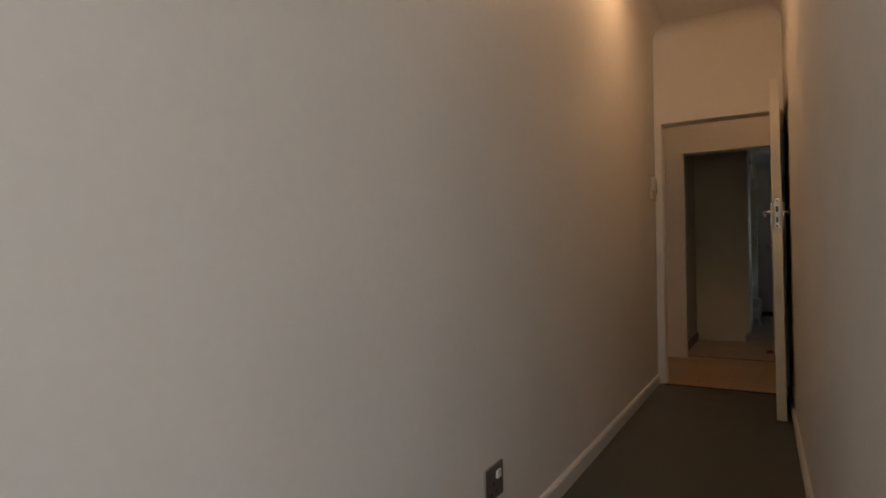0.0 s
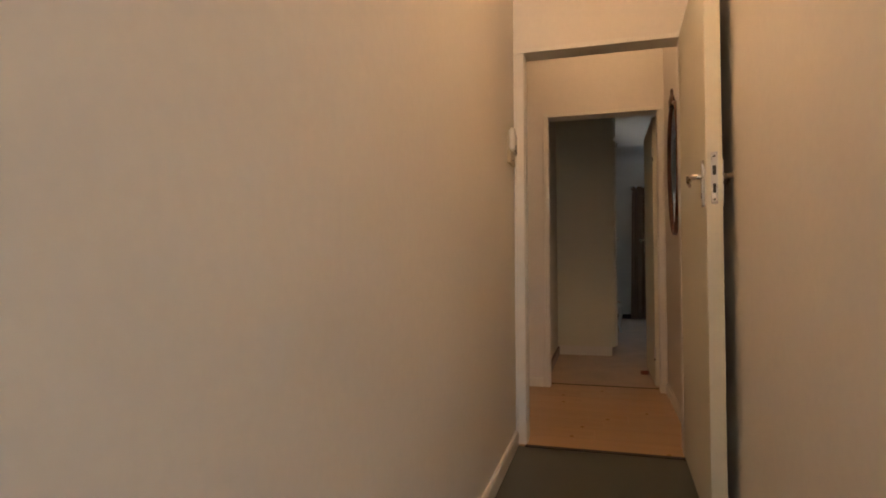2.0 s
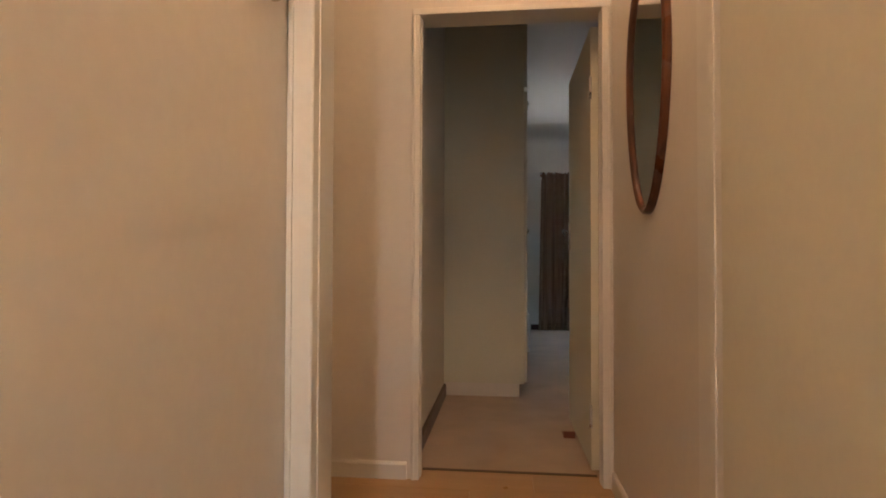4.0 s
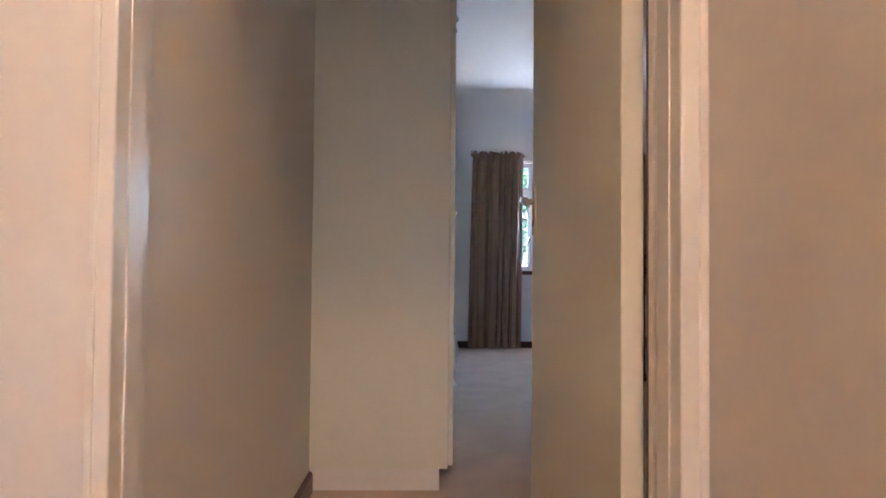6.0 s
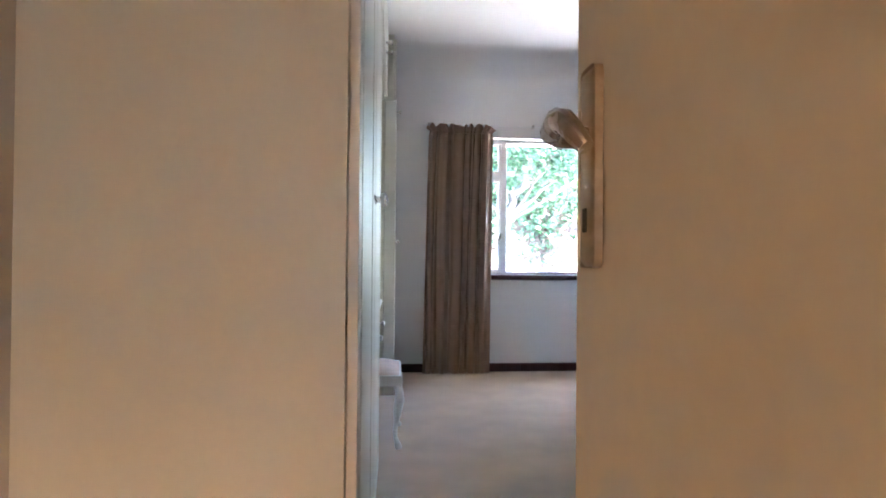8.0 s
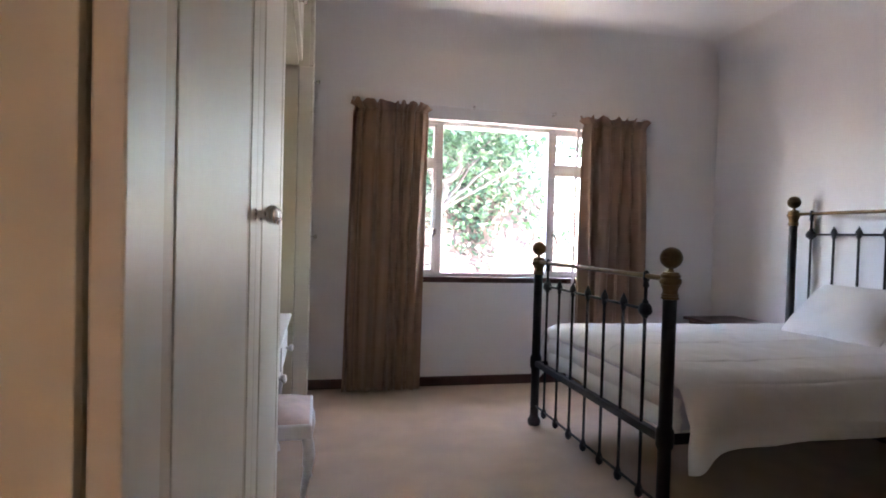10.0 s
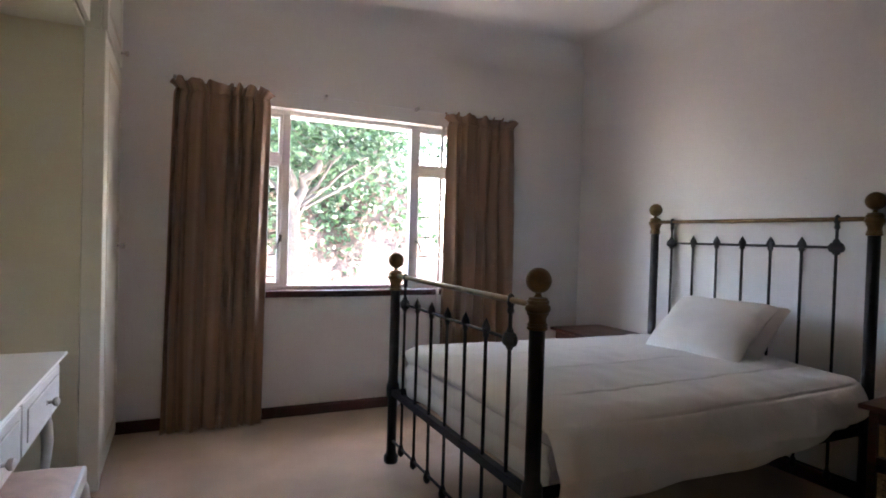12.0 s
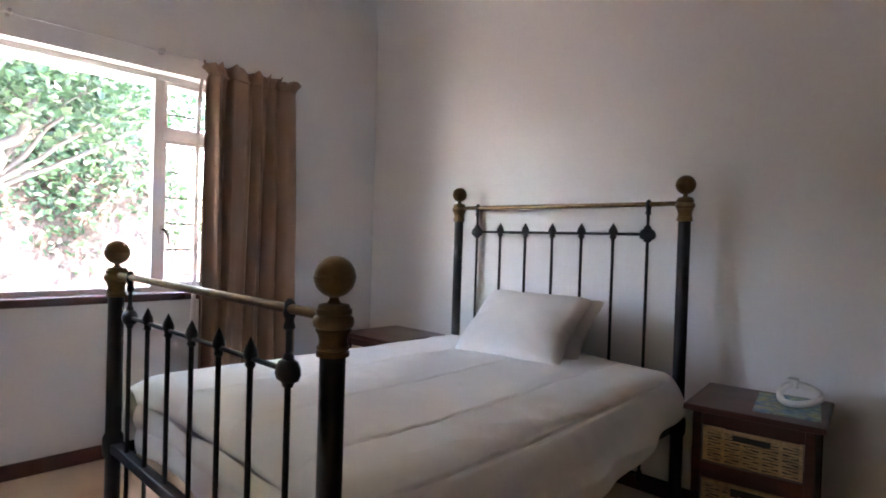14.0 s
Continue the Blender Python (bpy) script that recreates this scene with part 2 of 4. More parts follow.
def add_box(bm, x0, x1, y0, y1, z0, z1, bevel=0.0, seg=2):
    r = bmesh.ops.create_cube(bm, size=1)
    vs = r["verts"]
    bmesh.ops.scale(bm, vec=(x1 - x0, y1 - y0, z1 - z0), verts=vs)
    bmesh.ops.translate(bm, vec=((x0 + x1) / 2, (y0 + y1) / 2, (z0 + z1) / 2), verts=vs)
    if bevel:
        es = list({e for v in vs for e in v.link_edges})
        bmesh.ops.bevel(bm, geom=es, offset=bevel, segments=seg, profile=0.5, affect="EDGES")
    return bm


def box(x0, x1, y0, y1, z0, z1, bevel=0.0, seg=2):
    return add_box(bmesh.new(), x0, x1, y0, y1, z0, z1, bevel, seg)


def add_lathe(bm, profile, n=20, m=None):
    """profile: (radius, height) pairs; turned about z."""
    rings = []
    for r, z in profile:
        rings.append([bm.verts.new((r * math.cos(2 * math.pi * i / n), r * math.sin(2 * math.pi * i / n), z)) for i in range(n)])
    for a_, b_ in zip(rings, rings[1:]):
        for i in range(n):
            bm.faces.new((a_[i], a_[(i + 1) % n], b_[(i + 1) % n], b_[i]))
    bm.faces.new(list(reversed(rings[0])))
    bm.faces.new(rings[-1])
    if m is not None:
        bmesh.ops.transform(bm, matrix=m, verts=[v for r in rings for v in r])
    return bm


def lathe(profile, n=20, m=None):
    return add_lathe(bmesh.new(), profile, n, m)


def ball_profile(r, zc, n=10):
    return [(max(0.0006, r * math.sin(math.pi * i / n)), zc - r * math.cos(math.pi * i / n)) for i in range(n + 1)]


def add_tube(bm, pts, radius, n=8):
    """A round bar along points; radius may be one number or one for each point."""
    pts = [Vector(p) for p in pts]
    rad = radius if isinstance(radius, (list, tuple)) else [radius] * len(pts)
    rings, up, side = [], Vector((0, 0, 1)), None
    for i, p in enumerate(pts):
        d = (pts[min(i + 1, len(pts) - 1)] - pts[max(i - 1, 0)]).normalized()
        if side is None:
            side = d.cross(up)
            if side.length < 0.05:
                side = d.cross(Vector((1, 0, 0)))
        else:
            side = side - d * side.dot(d)
        side.normalize()
        v = side.cross(d).normalized()
        rings.append([bm.verts.new(p + (side * math.cos(2 * math.pi * k / n) + v * math.sin(2 * math.pi * k / n)) * rad[i]) for k in range(n)])
    for a_, b_ in zip(rings, rings[1:]):
        for i in range(n):
            bm.faces.new((a_[i], a_[(i + 1) % n], b_[(i + 1) % n], b_[i]))
    bm.faces.new(list(reversed(rings[0])))
    bm.faces.new(rings[-1])
    return bm


def tube(pts, radius, n=8):
    return add_tube(bmesh.new(), pts, radius, n)


def surface(nu, nv, f, close_u=False):
    """A sheet of nu x nv quads; f(u, v) with u and v from 0 to 1."""
    bm = bmesh.new()
    cols = nu if close_u else nu + 1
    g = [[bm.verts.new(f(i / nu, j / nv)) for j in range(nv + 1)] for i in range(cols)]
    for i in range(nu):
        for j in range(nv):
            k = (i + 1) % cols
            bm.faces.new((g[i][j], g[k][j], g[k][j + 1], g[i][j + 1]))
    return bm


def thicken(ob, t, offset=-1.0):
    md = ob.modifiers.new("thickness", "SOLIDIFY")
    md.thickness, md.offset = t, offset
    return ob


def extrude_profile(profile, axis, a0, a1):
    """A closed outline swept straight from a0 to a1. axis 'x': outline in (y, z); axis 'y': outline in (x, z)."""
    bm = bmesh.new()
    mk = (lambda s, p: (s, p[0], p[1])) if axis == "x" else (lambda s, p: (p[0], s, p[1]))
    r0 = [bm.verts.new(mk(a0, p)) for p in profile]
    r1 = [bm.verts.new(mk(a1, p)) for p in profile]
    n = len(profile)
    for i in range(n):
        bm.faces.new((r0[i], r0[(i + 1) % n], r1[(i + 1) % n], r1[i]))
    bm.faces.new(list(reversed(r0)))
    bm.faces.new(r1)
    return bm


# ---------- the shell of the rooms ----------
H = 2.82
XR = 0.885          # right wall of corridor and hall
D2 = 1.387          # hall face of the bedroom door wall
BX, BY0, BY1 = 4.06, 1.51, 6.86
structure("wall_corridor_left", box(-0.12, 0, -5.2, 0, 0, H), M_WALL, "cream painted plaster wall of the corridor")
structure("wall_corridor_right", box(XR, XR + 0.12, -5.2, D2, 0, H), M_WALL, "cream painted plaster wall of corridor and hall")
bm = box(-2.6, 0, 0, 0.11, 0, H)
add_box(bm, 0, XR, 0, 0.11, 2.068, H)
structure("wall_door_1", bm, M_WALL, "cream plaster wall around the first doorway")
bm = box(-2.6, 0.02, D2, BY0, 0, H)
add_box(bm, 0.02, 0.878, D2, BY0, 2.072, H)
add_box(bm, 0.878, BX, D2, BY0, 0, H)
structure("wall_door_2", bm, M_WALL, "cream plaster wall around the bedroom doorway")
structure("wall_hall_end", box(-2.72, -2.6, 0, BY0, 0, H), M_WALL, "cream plaster wall at the end of the hall")
structure("wall_bedroom_left", box(-0.12, 0, BY0, BY1, 0, H), M_WALL_SATIN, "satin cream wall of the bedroom")
structure("wall_bedroom_right", box(BX, BX + 0.12, D2, BY1 + 0.22, 0, H), M_WALL_BED, "white painted wall behind the bed")
WX0, WX1, WZ0, WZ1 = 1.12, 3.02, 0.85, 2.075
bm = box(-0.12, WX0, BY1, BY1 + 0.22, -0.3, H)
add_box(bm, WX1, BX, BY1, BY1 + 0.22, -0.3, H)
add_box(bm, WX0, WX1, BY1, BY1 + 0.22, -0.3, WZ0)
add_box(bm, WX0, WX1, BY1, BY1 + 0.22, WZ1, H)
structure("wall_window", bm, M_WALL_BED, "white painted wall with the window opening")
# lobby behind the start
bm = box(-1.72, -0.12, -5.32, -5.2, 0, H)
add_box(bm, XR + 0.12, 2.6, -5.32, -5.2, 0, H)
add_box(bm, -1.72, -1.6, -8.1, -5.32, 0, H)
add_box(bm, 2.6, 2.72, -8.1, -5.2, 0, H)
add_box(bm, -1.6, 1.15, -8.1, -7.98, 0, H)
add_box(bm, 2.35, 2.6, -8.1, -7.98, 0, H)
add_box(bm, 1.15, 2.35, -8.1, -7.98, 0, 0.9)
add_box(bm, 1.15, 2.35, -8.1, -7.98, 2.1, H)
structure("wall_lobby", bm, M_WALL, "cream plaster walls of the lobby")
structure("ceiling_corridor", box(-1.72, 2.72, -8.1, D2, H, H + 0.1), M_CEIL, "white ceiling of corridor and hall")
structure("ceiling_hall", box(-2.72, -1.72, 0, BY0, H, H + 0.1), M_CEIL, "white ceiling of the hall end")
structure("ceiling_bedroom", box(-0.12, BX + 0.12, D2, BY1 + 0.22, H, H + 0.1), M_CEIL, "white ceiling of the bedroom")
structure("floor_corridor", box(-1.72, 2.72, -8.1, -0.035, -0.12, 0), M_LINO, "dark grey-green vinyl floor of the corridor")
structure("floor_bedroom", box(-0.12, BX + 0.12, 1.505, BY1, -0.12, 0.0), M_CARPET, "beige wall-to-wall carpet")
hall_floor = structure("floor_hall", box(-2.72, XR + 0.1, -0.035, 1.505, -0.12, -0.008), M_LAMINATE, "warm beech laminate floor of the hall")


def cove(name, axis, wall, sign, a0, a1, r=0.13, mat=None):
    """A hollow plaster moulding between wall and ceiling; sign: the way from the wall into the room."""
    mat = mat or (M_WALL_BED if "bed" in name or "window" in name else M_WALL)
    pts = [(wall, H), (wall, H - r)]
    for i in range(1, 18):
        t = math.pi / 2 * i / 18
        pts.append((wall + sign * r * (1 - math.cos(t)), H - r + r * math.sin(t)))
    pts.append((wall + sign * r, H))
    return structure(name, extrude_profile(pts, axis, a0, a1), mat, "white coved plaster cornice", "cornice")


cove("trim_cornice_window", "x", BY1, -1, 0, BX, 0.24)
cove("trim_cornice_bed_wall", "y", BX, -1, BY0, BY1, 0.24)
cove("trim_cornice_bedroom_door", "x", BY0, 1, 0, BX, 0.24)
cove("trim_cornice_bedroom_left", "y", 0, 1, BY0, BY1, 0.16)
cove("trim_cornice_corridor_left", "y", 0, 1, -5.2, 0, 0.11)
cove("trim_cornice_corridor_right", "y", XR, -1, -5.2, 0, 0.11)
cove("trim_cornice_corridor_end", "x", 0, -1, 0, XR, 0.11)
cove("trim_cornice_hall_end", "x", D2, -1, -2.6, XR, 0.11)
cove("trim_cornice_hall_door", "x", 0.11, 1, -2.6, XR, 0.11)
cove("trim_cornice_hall_right", "y", XR, -1, 0.11, D2, 0.11)


def skirting(name, axis, wall, sign, a0, a1, h, t, mat, label):
    pts = [(wall, 0), (wall + sign * t, 0), (wall + sign * t, h - 0.012), (wall + sign * (t - 0.006), h - 0.002), (wall, h)]
    return structure(name, extrude_profile(pts, axis, a0, a1), mat, label, "skirting")


CREAM_SKIRT = "cream painted wooden skirting board"
RED_SKIRT = "dark red painted skirting board"
skirting("baseboard_corridor_left", "y", 0, 1, -5.2, -0.03, 0.075, 0.015, M_ENAMEL, CREAM_SKIRT)
skirting("baseboard_corridor_right", "y", XR, -1, -5.2, -0.03, 0.075, 0.015, M_ENAMEL, CREAM_SKIRT)
skirting("baseboard_hall_right", "y", XR, -1, 0.13, D2 - 0.02, 0.075, 0.013, M_ENAMEL, CREAM_SKIRT)
skirting("baseboard_hall_end", "x", D2, -1, -2.6, 0.0, 0.075, 0.013, M_ENAMEL, CREAM_SKIRT)
skirting("baseboard_window", "x", BY1, -1, 0.58, BX, 0.072, 0.016, M_SKIRT_RED, RED_SKIRT)
skirting("baseboard_bed_wall", "y", BX, -1, BY0, BY1, 0.072, 0.016, M_SKIRT_RED, RED_SKIRT)
skirting("baseboard_bedroom_left", "y", 0, 1, BY0 + 0.02, 2.92, 0.085, 0.016, M_SKIRT_RED, RED_SKIRT)
skirting("baseboard_bedroom_door", "x", BY0, 1, 0.92, BX, 0.072, 0.016, M_SKIRT_RED, RED_SKIRT)
structure("trim_threshold_1", box(0.05, 0.82, -0.052, -0.02, 0.0, 0.006, 0.002), M_DARK, "dark strip between vinyl and laminate", "threshold")
structure("trim_threshold_2", box(0.055, 0.835, 1.495, 1.52, 0.001, 0.004, 0.001), M_STRIP, "thin brown strip between laminate and carpet", "threshold")


# ---------- doors ----------
def steel_frame(name, x0, x1, xo0, xo1, y0, y1, z, zo, proud, label, rebate=0.0):
    """A pressed steel door frame with a stepped rebate: jambs and head; x0, x1: clear opening."""
    ob = thing(name, label, "door frame")
    ob["kind"] = "structure"
    yf, yb = y0 - proud, y1 + proud
    for nm, a0, a1, s in (("jamb", xo0, x0, 1), ("jamb", xo1, x1, -1)):
        lo, hi = min(a0, a1), max(a0, a1)
        ym = (y0 + y1) / 2
        if rebate:
            bm = box(lo, hi, yf, ym, 0, z, 0.003)
            back = (lo, hi - rebate) if s > 0 else (lo + rebate, hi)
            add_box(bm, back[0], back[1], ym, yb, 0, z, 0.003)
        else:
            bm = box(lo, hi, yf, yb, 0, z, 0.004)
        st = (hi, hi + 0.003) if s > 0 else (lo - 0.003, lo)
        add_box(bm, st[0], st[1], y0 + 0.02, ym, 0, z, 0.001)
        b2 = (lo + 0.004, lo + 0.014) if s > 0 else (hi - 0.014, hi - 0.004)
        add_box(bm, b2[0], b2[1], yf - 0.005, yf + 0.004, 0, z, 0.002)
        part(nm, bm, M_ENAMEL, ob)
        if rebate and s < 0:
            part("rebate_lip", box(lo + 0.021, hi, yb, yb + 0.022, 0.0, z, 0.002), M_ENAMEL, ob)
            # added dark strip: its brown paints the shadow gap between jamb and leaf
            part("rebate_strip", box(lo + 0.021, lo + rebate + 0.001, yb + 0.022, yb + 0.03, 0.0, z), M_STRIP, ob, "brown strip standing in for the shade of the hinge gap")
    part("head", box(xo0, xo1, yf, yb, z, zo, 0.004), M_ENAMEL, ob)
    return ob


steel_frame("door_frame_1", 0.055, 0.815, 0.0, XR, 0.0, 0.11, 2.042, 2.068, 0.012, "cream painted pressed steel door frame")
steel_frame("door_frame_2", 0.055, 0.838, 0.02, 0.878, D2, BY0, 2.043, 2.072, 0.014, "cream painted pressed steel door frame", 0.026)


def lever_set(parent, side, y, z, grip, half, mat):
    """Long plate with a curved lever on a leaf's face; side: -1 or 1 along x; grip: the way of the lever along y."""
    t = half * side
    lo, hi = sorted((t, t + 0.009 * side))
    plate = part("lock_plate", box(lo, hi, y - 0.019, y + 0.019, z - 0.095, z + 0.07, 0.008, 3), mat, parent, "worn metal lock plate", True)
    x = t + 0.009 * side
    pts = [(x, y, z + 0.012), (x + 0.02 * side, y, z + 0.012), (x + 0.031 * side, y + 0.012 * grip, z + 0.013),
           (x + 0.035 * side, y + 0.04 * grip, z + 0.016), (x + 0.035 * side, y + 0.055 * grip, z + 0.012), (x + 0.033 * side, y + 0.075 * grip, z - 0.002), (x + 0.028 * side, y + 0.082 * grip, z - 0.012)]
    part("lever", tube(pts, [0.010, 0.010, 0.0105, 0.010, 0.009, 0.008, 0.006], 10), M_LEVER, plate, "curved worn metal lever", True)
    part("keyhole", box(*sorted((x - 0.001 * side, x + 0.0015 * side)), y - 0.004, y + 0.004, z - 0.066, z - 0.046, 0.001), M_DARK, plate)


def door_leaf(name, label, hinge, angle, length, z1, grip, zh, half=0.02, mat=M_STEEL):
    """The leaf runs from the hinge along its own +y; its thickness is 40 mm about x = 0."""
    ob = thing(name, label, "door", at=hinge)
    ob["kind"] = "structure"
    part("leaf", box(-half, half, 0.003, length, 0.008, z1, 0.003), M_DOOR, ob)
    part("lock_case", box(-0.011, 0.011, length - 0.002, length + 0.0015, zh - 0.09, zh + 0.09, 0.001), M_STEEL, ob, "worn steel lock face in the door edge")
    part("latch_hole", box(-0.006, 0.006, length - 0.001, length + 0.003, zh + 0.01, zh + 0.043, 0.001), M_DARK, ob)
    part("bolt_hole", box(-0.005, 0.005, length - 0.001, length + 0.003, zh - 0.052, zh - 0.02, 0.001), M_DARK, ob)
    for z in (zh - 0.075, zh + 0.075):
        part("screw", lathe([(0.004, 0), (0.004, 0.002)], 8, pose(0, length + 0.001, z, -90)), M_DARK, ob)
    for s in (-1, 1):
        lever_set(ob, s, length - 0.05, zh, grip, half, mat)
    for z in (0.25, 1.75):
        part("hinge", lathe([(0.007, -0.05), (0.007, 0.05)], 10, pose(-0.022, 0, z)), M_STEEL, ob, "steel butt hinge")
    ob.rotation_euler = (0, 0, radians(angle))
    return ob


door_leaf("door_1", "open cream flush door with steel lever handle", (0.838, -0.012, 0), 180 - 1.6, 0.83, 2.04, -1, 1.232, 0.026)
door_leaf("door_2", "open cream flush door standing into the bedroom", (0.838, 1.558, 0), 0.2, 0.845, 2.035, -1, 1.118, mat=M_PLATE_OLD)
ob = thing("door_stop", "small brown rubber wedge on the carpet beside the door", "door stop", at=(0.775, 2.09, 0))
part("wedge", extrude_profile([(-0.05, 0.001), (0.045, 0.001), (0.045, 0.012), (-0.05, 0.035)], "x", -0.03, 0.03), M_RUBBER, ob)

# ---------- corridor and hall things ----------
ob = thing("wall_socket", "grey metal wall socket plate with a switch", "socket")
part("plate", box(0, 0.008, -3.19, -3.06, 0.215, 0.32, 0.003), M_SOCKET, ob)
part("switch", box(0.008, 0.013, -3.115, -3.085, 0.275, 0.30, 0.002), M_PLASTIC, ob)
for dy, dz in ((0, 0.016), (-0.018, -0.012), (0.018, -0.012)):
    part("pin_hole", lathe([(0.005, 0), (0.005, 0.001)], 10, pose(0.0082, -3.135 + dy, 0.25 + dz, 0, 90)), M_DARK, ob)

ob = thing("intercom", "off-white wall intercom with a handset and grille", "intercom")
part("back_plate", box(0, 0.018, -0.235, -0.085, 1.43, 1.585, 0.005), M_PLASTIC_OLD, ob, "yellowed base plate")
part("handset", box(0.012, 0.040, -0.250, -0.208, 1.490, 1.600, 0.012, 3), M_PLASTIC, ob, "off-white handset", True)
part("upper_panel", box(0.018, 0.029, -0.204, -0.085, 1.485, 1.592, 0.007, 3), M_PLASTIC, ob)
for i in range(4):
    part("grille_slot", box(0.029, 0.0302, -0.192, -0.10, 1.495 + i * 0.012, 1.4995 + i * 0.012), M_DARK, ob)
part("label_line", box(0.018, 0.0188, -0.165, -0.125, 1.452, 1.456), M_DARK, ob)


def oval(y, z, ry, rz, n=48):
    """An egg outline, a little wider in its upper half."""
    turns = [2 * math.pi * i / n for i in range(n)]
    return [(y + ry * math.cos(a_) * (0.95 + 0.13 * math.sin(a_)), z + rz * math.sin(a_)) for a_ in turns]


ob = thing("oval_mirror", "tall oval wall mirror in a carved red-brown frame", "mirror")
MY, MZ, MRY, MRZ = 0.77, 1.52, 0.25, 0.415
bm = bmesh.new()
prof = [(0.0, 0.0), (0.0, 0.018), (0.008, 0.025), (0.018, 0.022), (0.025, 0.014), (0.025, 0.0)]
rings = [[bm.verts.new((XR - d, y, z)) for y, z in oval(MY, MZ, MRY - w, MRZ - w)] for w, d in prof]
for a_, b_ in zip(rings, rings[1:] + rings[:1]):
    for i in range(48):
        bm.faces.new((a_[i], a_[(i + 1) % 48], b_[(i + 1) % 48], b_[i]))
part("frame", bm, M_MIRRORWOOD, ob, smooth=True)
bm = bmesh.new()
bm.faces.new([bm.verts.new((XR - 0.012, y, z)) for y, z in oval(MY, MZ, MRY - 0.023, MRZ - 0.023)])
part("mirror_glass", bm, M_MIRROR, ob, "clear silvered glass")
bm = lathe([(0.001, -0.05), (0.05, -0.045), (0.062, -0.01), (0.04, 0.02), (0.028, 0.035), (0.032, 0.05), (0.015, 0.068), (0.001, 0.07)], 16)
bmesh.ops.scale(bm, vec=(0.32, 1, 1), verts=bm.verts)
bmesh.ops.translate(bm, vec=(XR - 0.018, MY, MZ + MRZ + 0.01), verts=bm.verts)
part("crest", bm, M_MIRRORWOOD, ob, "carved crest ornament", True)


def ceiling_lamp(x, y, mat, label):
    ob = thing("ceiling_lamp", label, "lamp", at=(x, y, H))
    part("base", lathe([(0.07, 0), (0.07, -0.02), (0.05, -0.035)], 24), M_PLASTIC, ob, smooth=True)
    part("globe", lathe([(0.05, -0.035), (0.085, -0.06), (0.10, -0.10), (0.085, -0.15), (0.05, -0.175), (0.001, -0.185)], 24), mat, ob, "lit opal glass globe", True)
    return ob


ceiling_lamp(0.30, -1.55, M_LAMP, "round opal glass ceiling lamp, lit")
ceiling_lamp(0.42, 0.60, M_LAMP_HALL, "round opal glass ceiling lamp, lit")

# ---------- window ----------
WY = BY1 + 0.085
ob = thing("window_1", "white steel casement window with three lights", "window")
ob["kind"] = "structure"
fr = part("window_frame", box(WX0, WX0 + 0.035, WY, WY + 0.04, WZ0, WZ1, 0.004), M_WINFRAME, ob)
for x0, x1, z0, z1 in ((WX1 - 0.035, WX1, WZ0, WZ1), (WX0, WX1, WZ0, WZ0 + 0.03), (WX0, WX1, WZ1 - 0.03, WZ1)):
    part("window_frame", box(x0, x1, WY + 0.001, WY + 0.041, z0, z1, 0.004), M_WINFRAME, ob)
MULL = (1.622, 2.562)
for xc in MULL:
    part("mullion", box(xc - 0.026, xc + 0.026, WY - 0.006, WY + 0.046, WZ0 + 0.03, WZ1 - 0.03, 0.004), M_WINFRAME, ob)
for x0, x1 in ((WX0 + 0.035, MULL[0] - 0.026), (MULL[1] + 0.026, WX1 - 0.035)):
    part("transom", box(x0, x1, WY - 0.003, WY + 0.043, 1.715, 1.765, 0.004), M_WINFRAME, ob)
    for z0, z1 in ((WZ0 + 0.03, 1.715), (1.765, WZ1 - 0.03)):
        for a0, a1, b0, b1 in ((x0, x0 + 0.022, z0, z1), (x1 - 0.022, x1, z0, z1), (x0 + 0.022, x1 - 0.022, z0, z0 + 0.022), (x0 + 0.022, x1 - 0.022, z1 - 0.022, z1)):
            part("sash", box(a0, a1, WY + 0.006, WY + 0.034, b0, b1, 0.003), M_WINFRAME, ob)
        g = part("pane", box(x0 + 0.02, x1 - 0.02, WY + 0.018, WY + 0.022, z0 + 0.02, z1 - 0.02), M_GLASS, ob)
        g.visible_shadow = False
g = part("pane", box(MULL[0] + 0.025, MULL[1] - 0.025, WY + 0.018, WY + 0.022, WZ0 + 0.028, WZ1 - 0.028), M_GLASS, ob)
g.visible_shadow = False
for x0, x1 in ((WX0 + 0.03, MULL[0] - 0.01), (MULL[1] + 0.01, WX1 - 0.03)):
    for z in (0.94, 1.09, 1.24, 1.39, 1.54, 1.69, 1.87):
        part("burglar_bar", tube([(x0, WY + 0.06, z), (x1, WY + 0.06, z)], 0.0055, 6), M_IRON, ob, "thin iron burglar bar")
for xc, s in ((MULL[0] - 0.028, -1), (MULL[1] + 0.028, 1)):
    hd = part("casement_handle", box(xc - 0.012, xc + 0.012, WY - 0.014, WY + 0.004, 1.18, 1.23, 0.003), M_STEEL, ob, "dark metal casement handle")
    part("grip", tube([(xc, WY - 0.014, 1.205), (xc + 0.008 * s, WY - 0.035, 1.20), (xc + 0.02 * s, WY - 0.04, 1.17), (xc + 0.032 * s, WY - 0.035, 1.125)], [0.007, 0.008, 0.007, 0.005], 8), M_IRON, hd, smooth=True)
structure("sill_inside", box(WX0 - 0.03, WX1 + 0.03, BY1 - 0.035, WY - 0.001, 0.812, WZ0 + 0.004, 0.006), M_SILL, "dark red tiled window sill", "window sill")
structure("sill_outside", box(WX0, WX1, WY + 0.042, BY1 + 0.28, 0.80, WZ0 + 0.002, 0.004), M_SILL, "dark red tiled sill outside", "window sill")

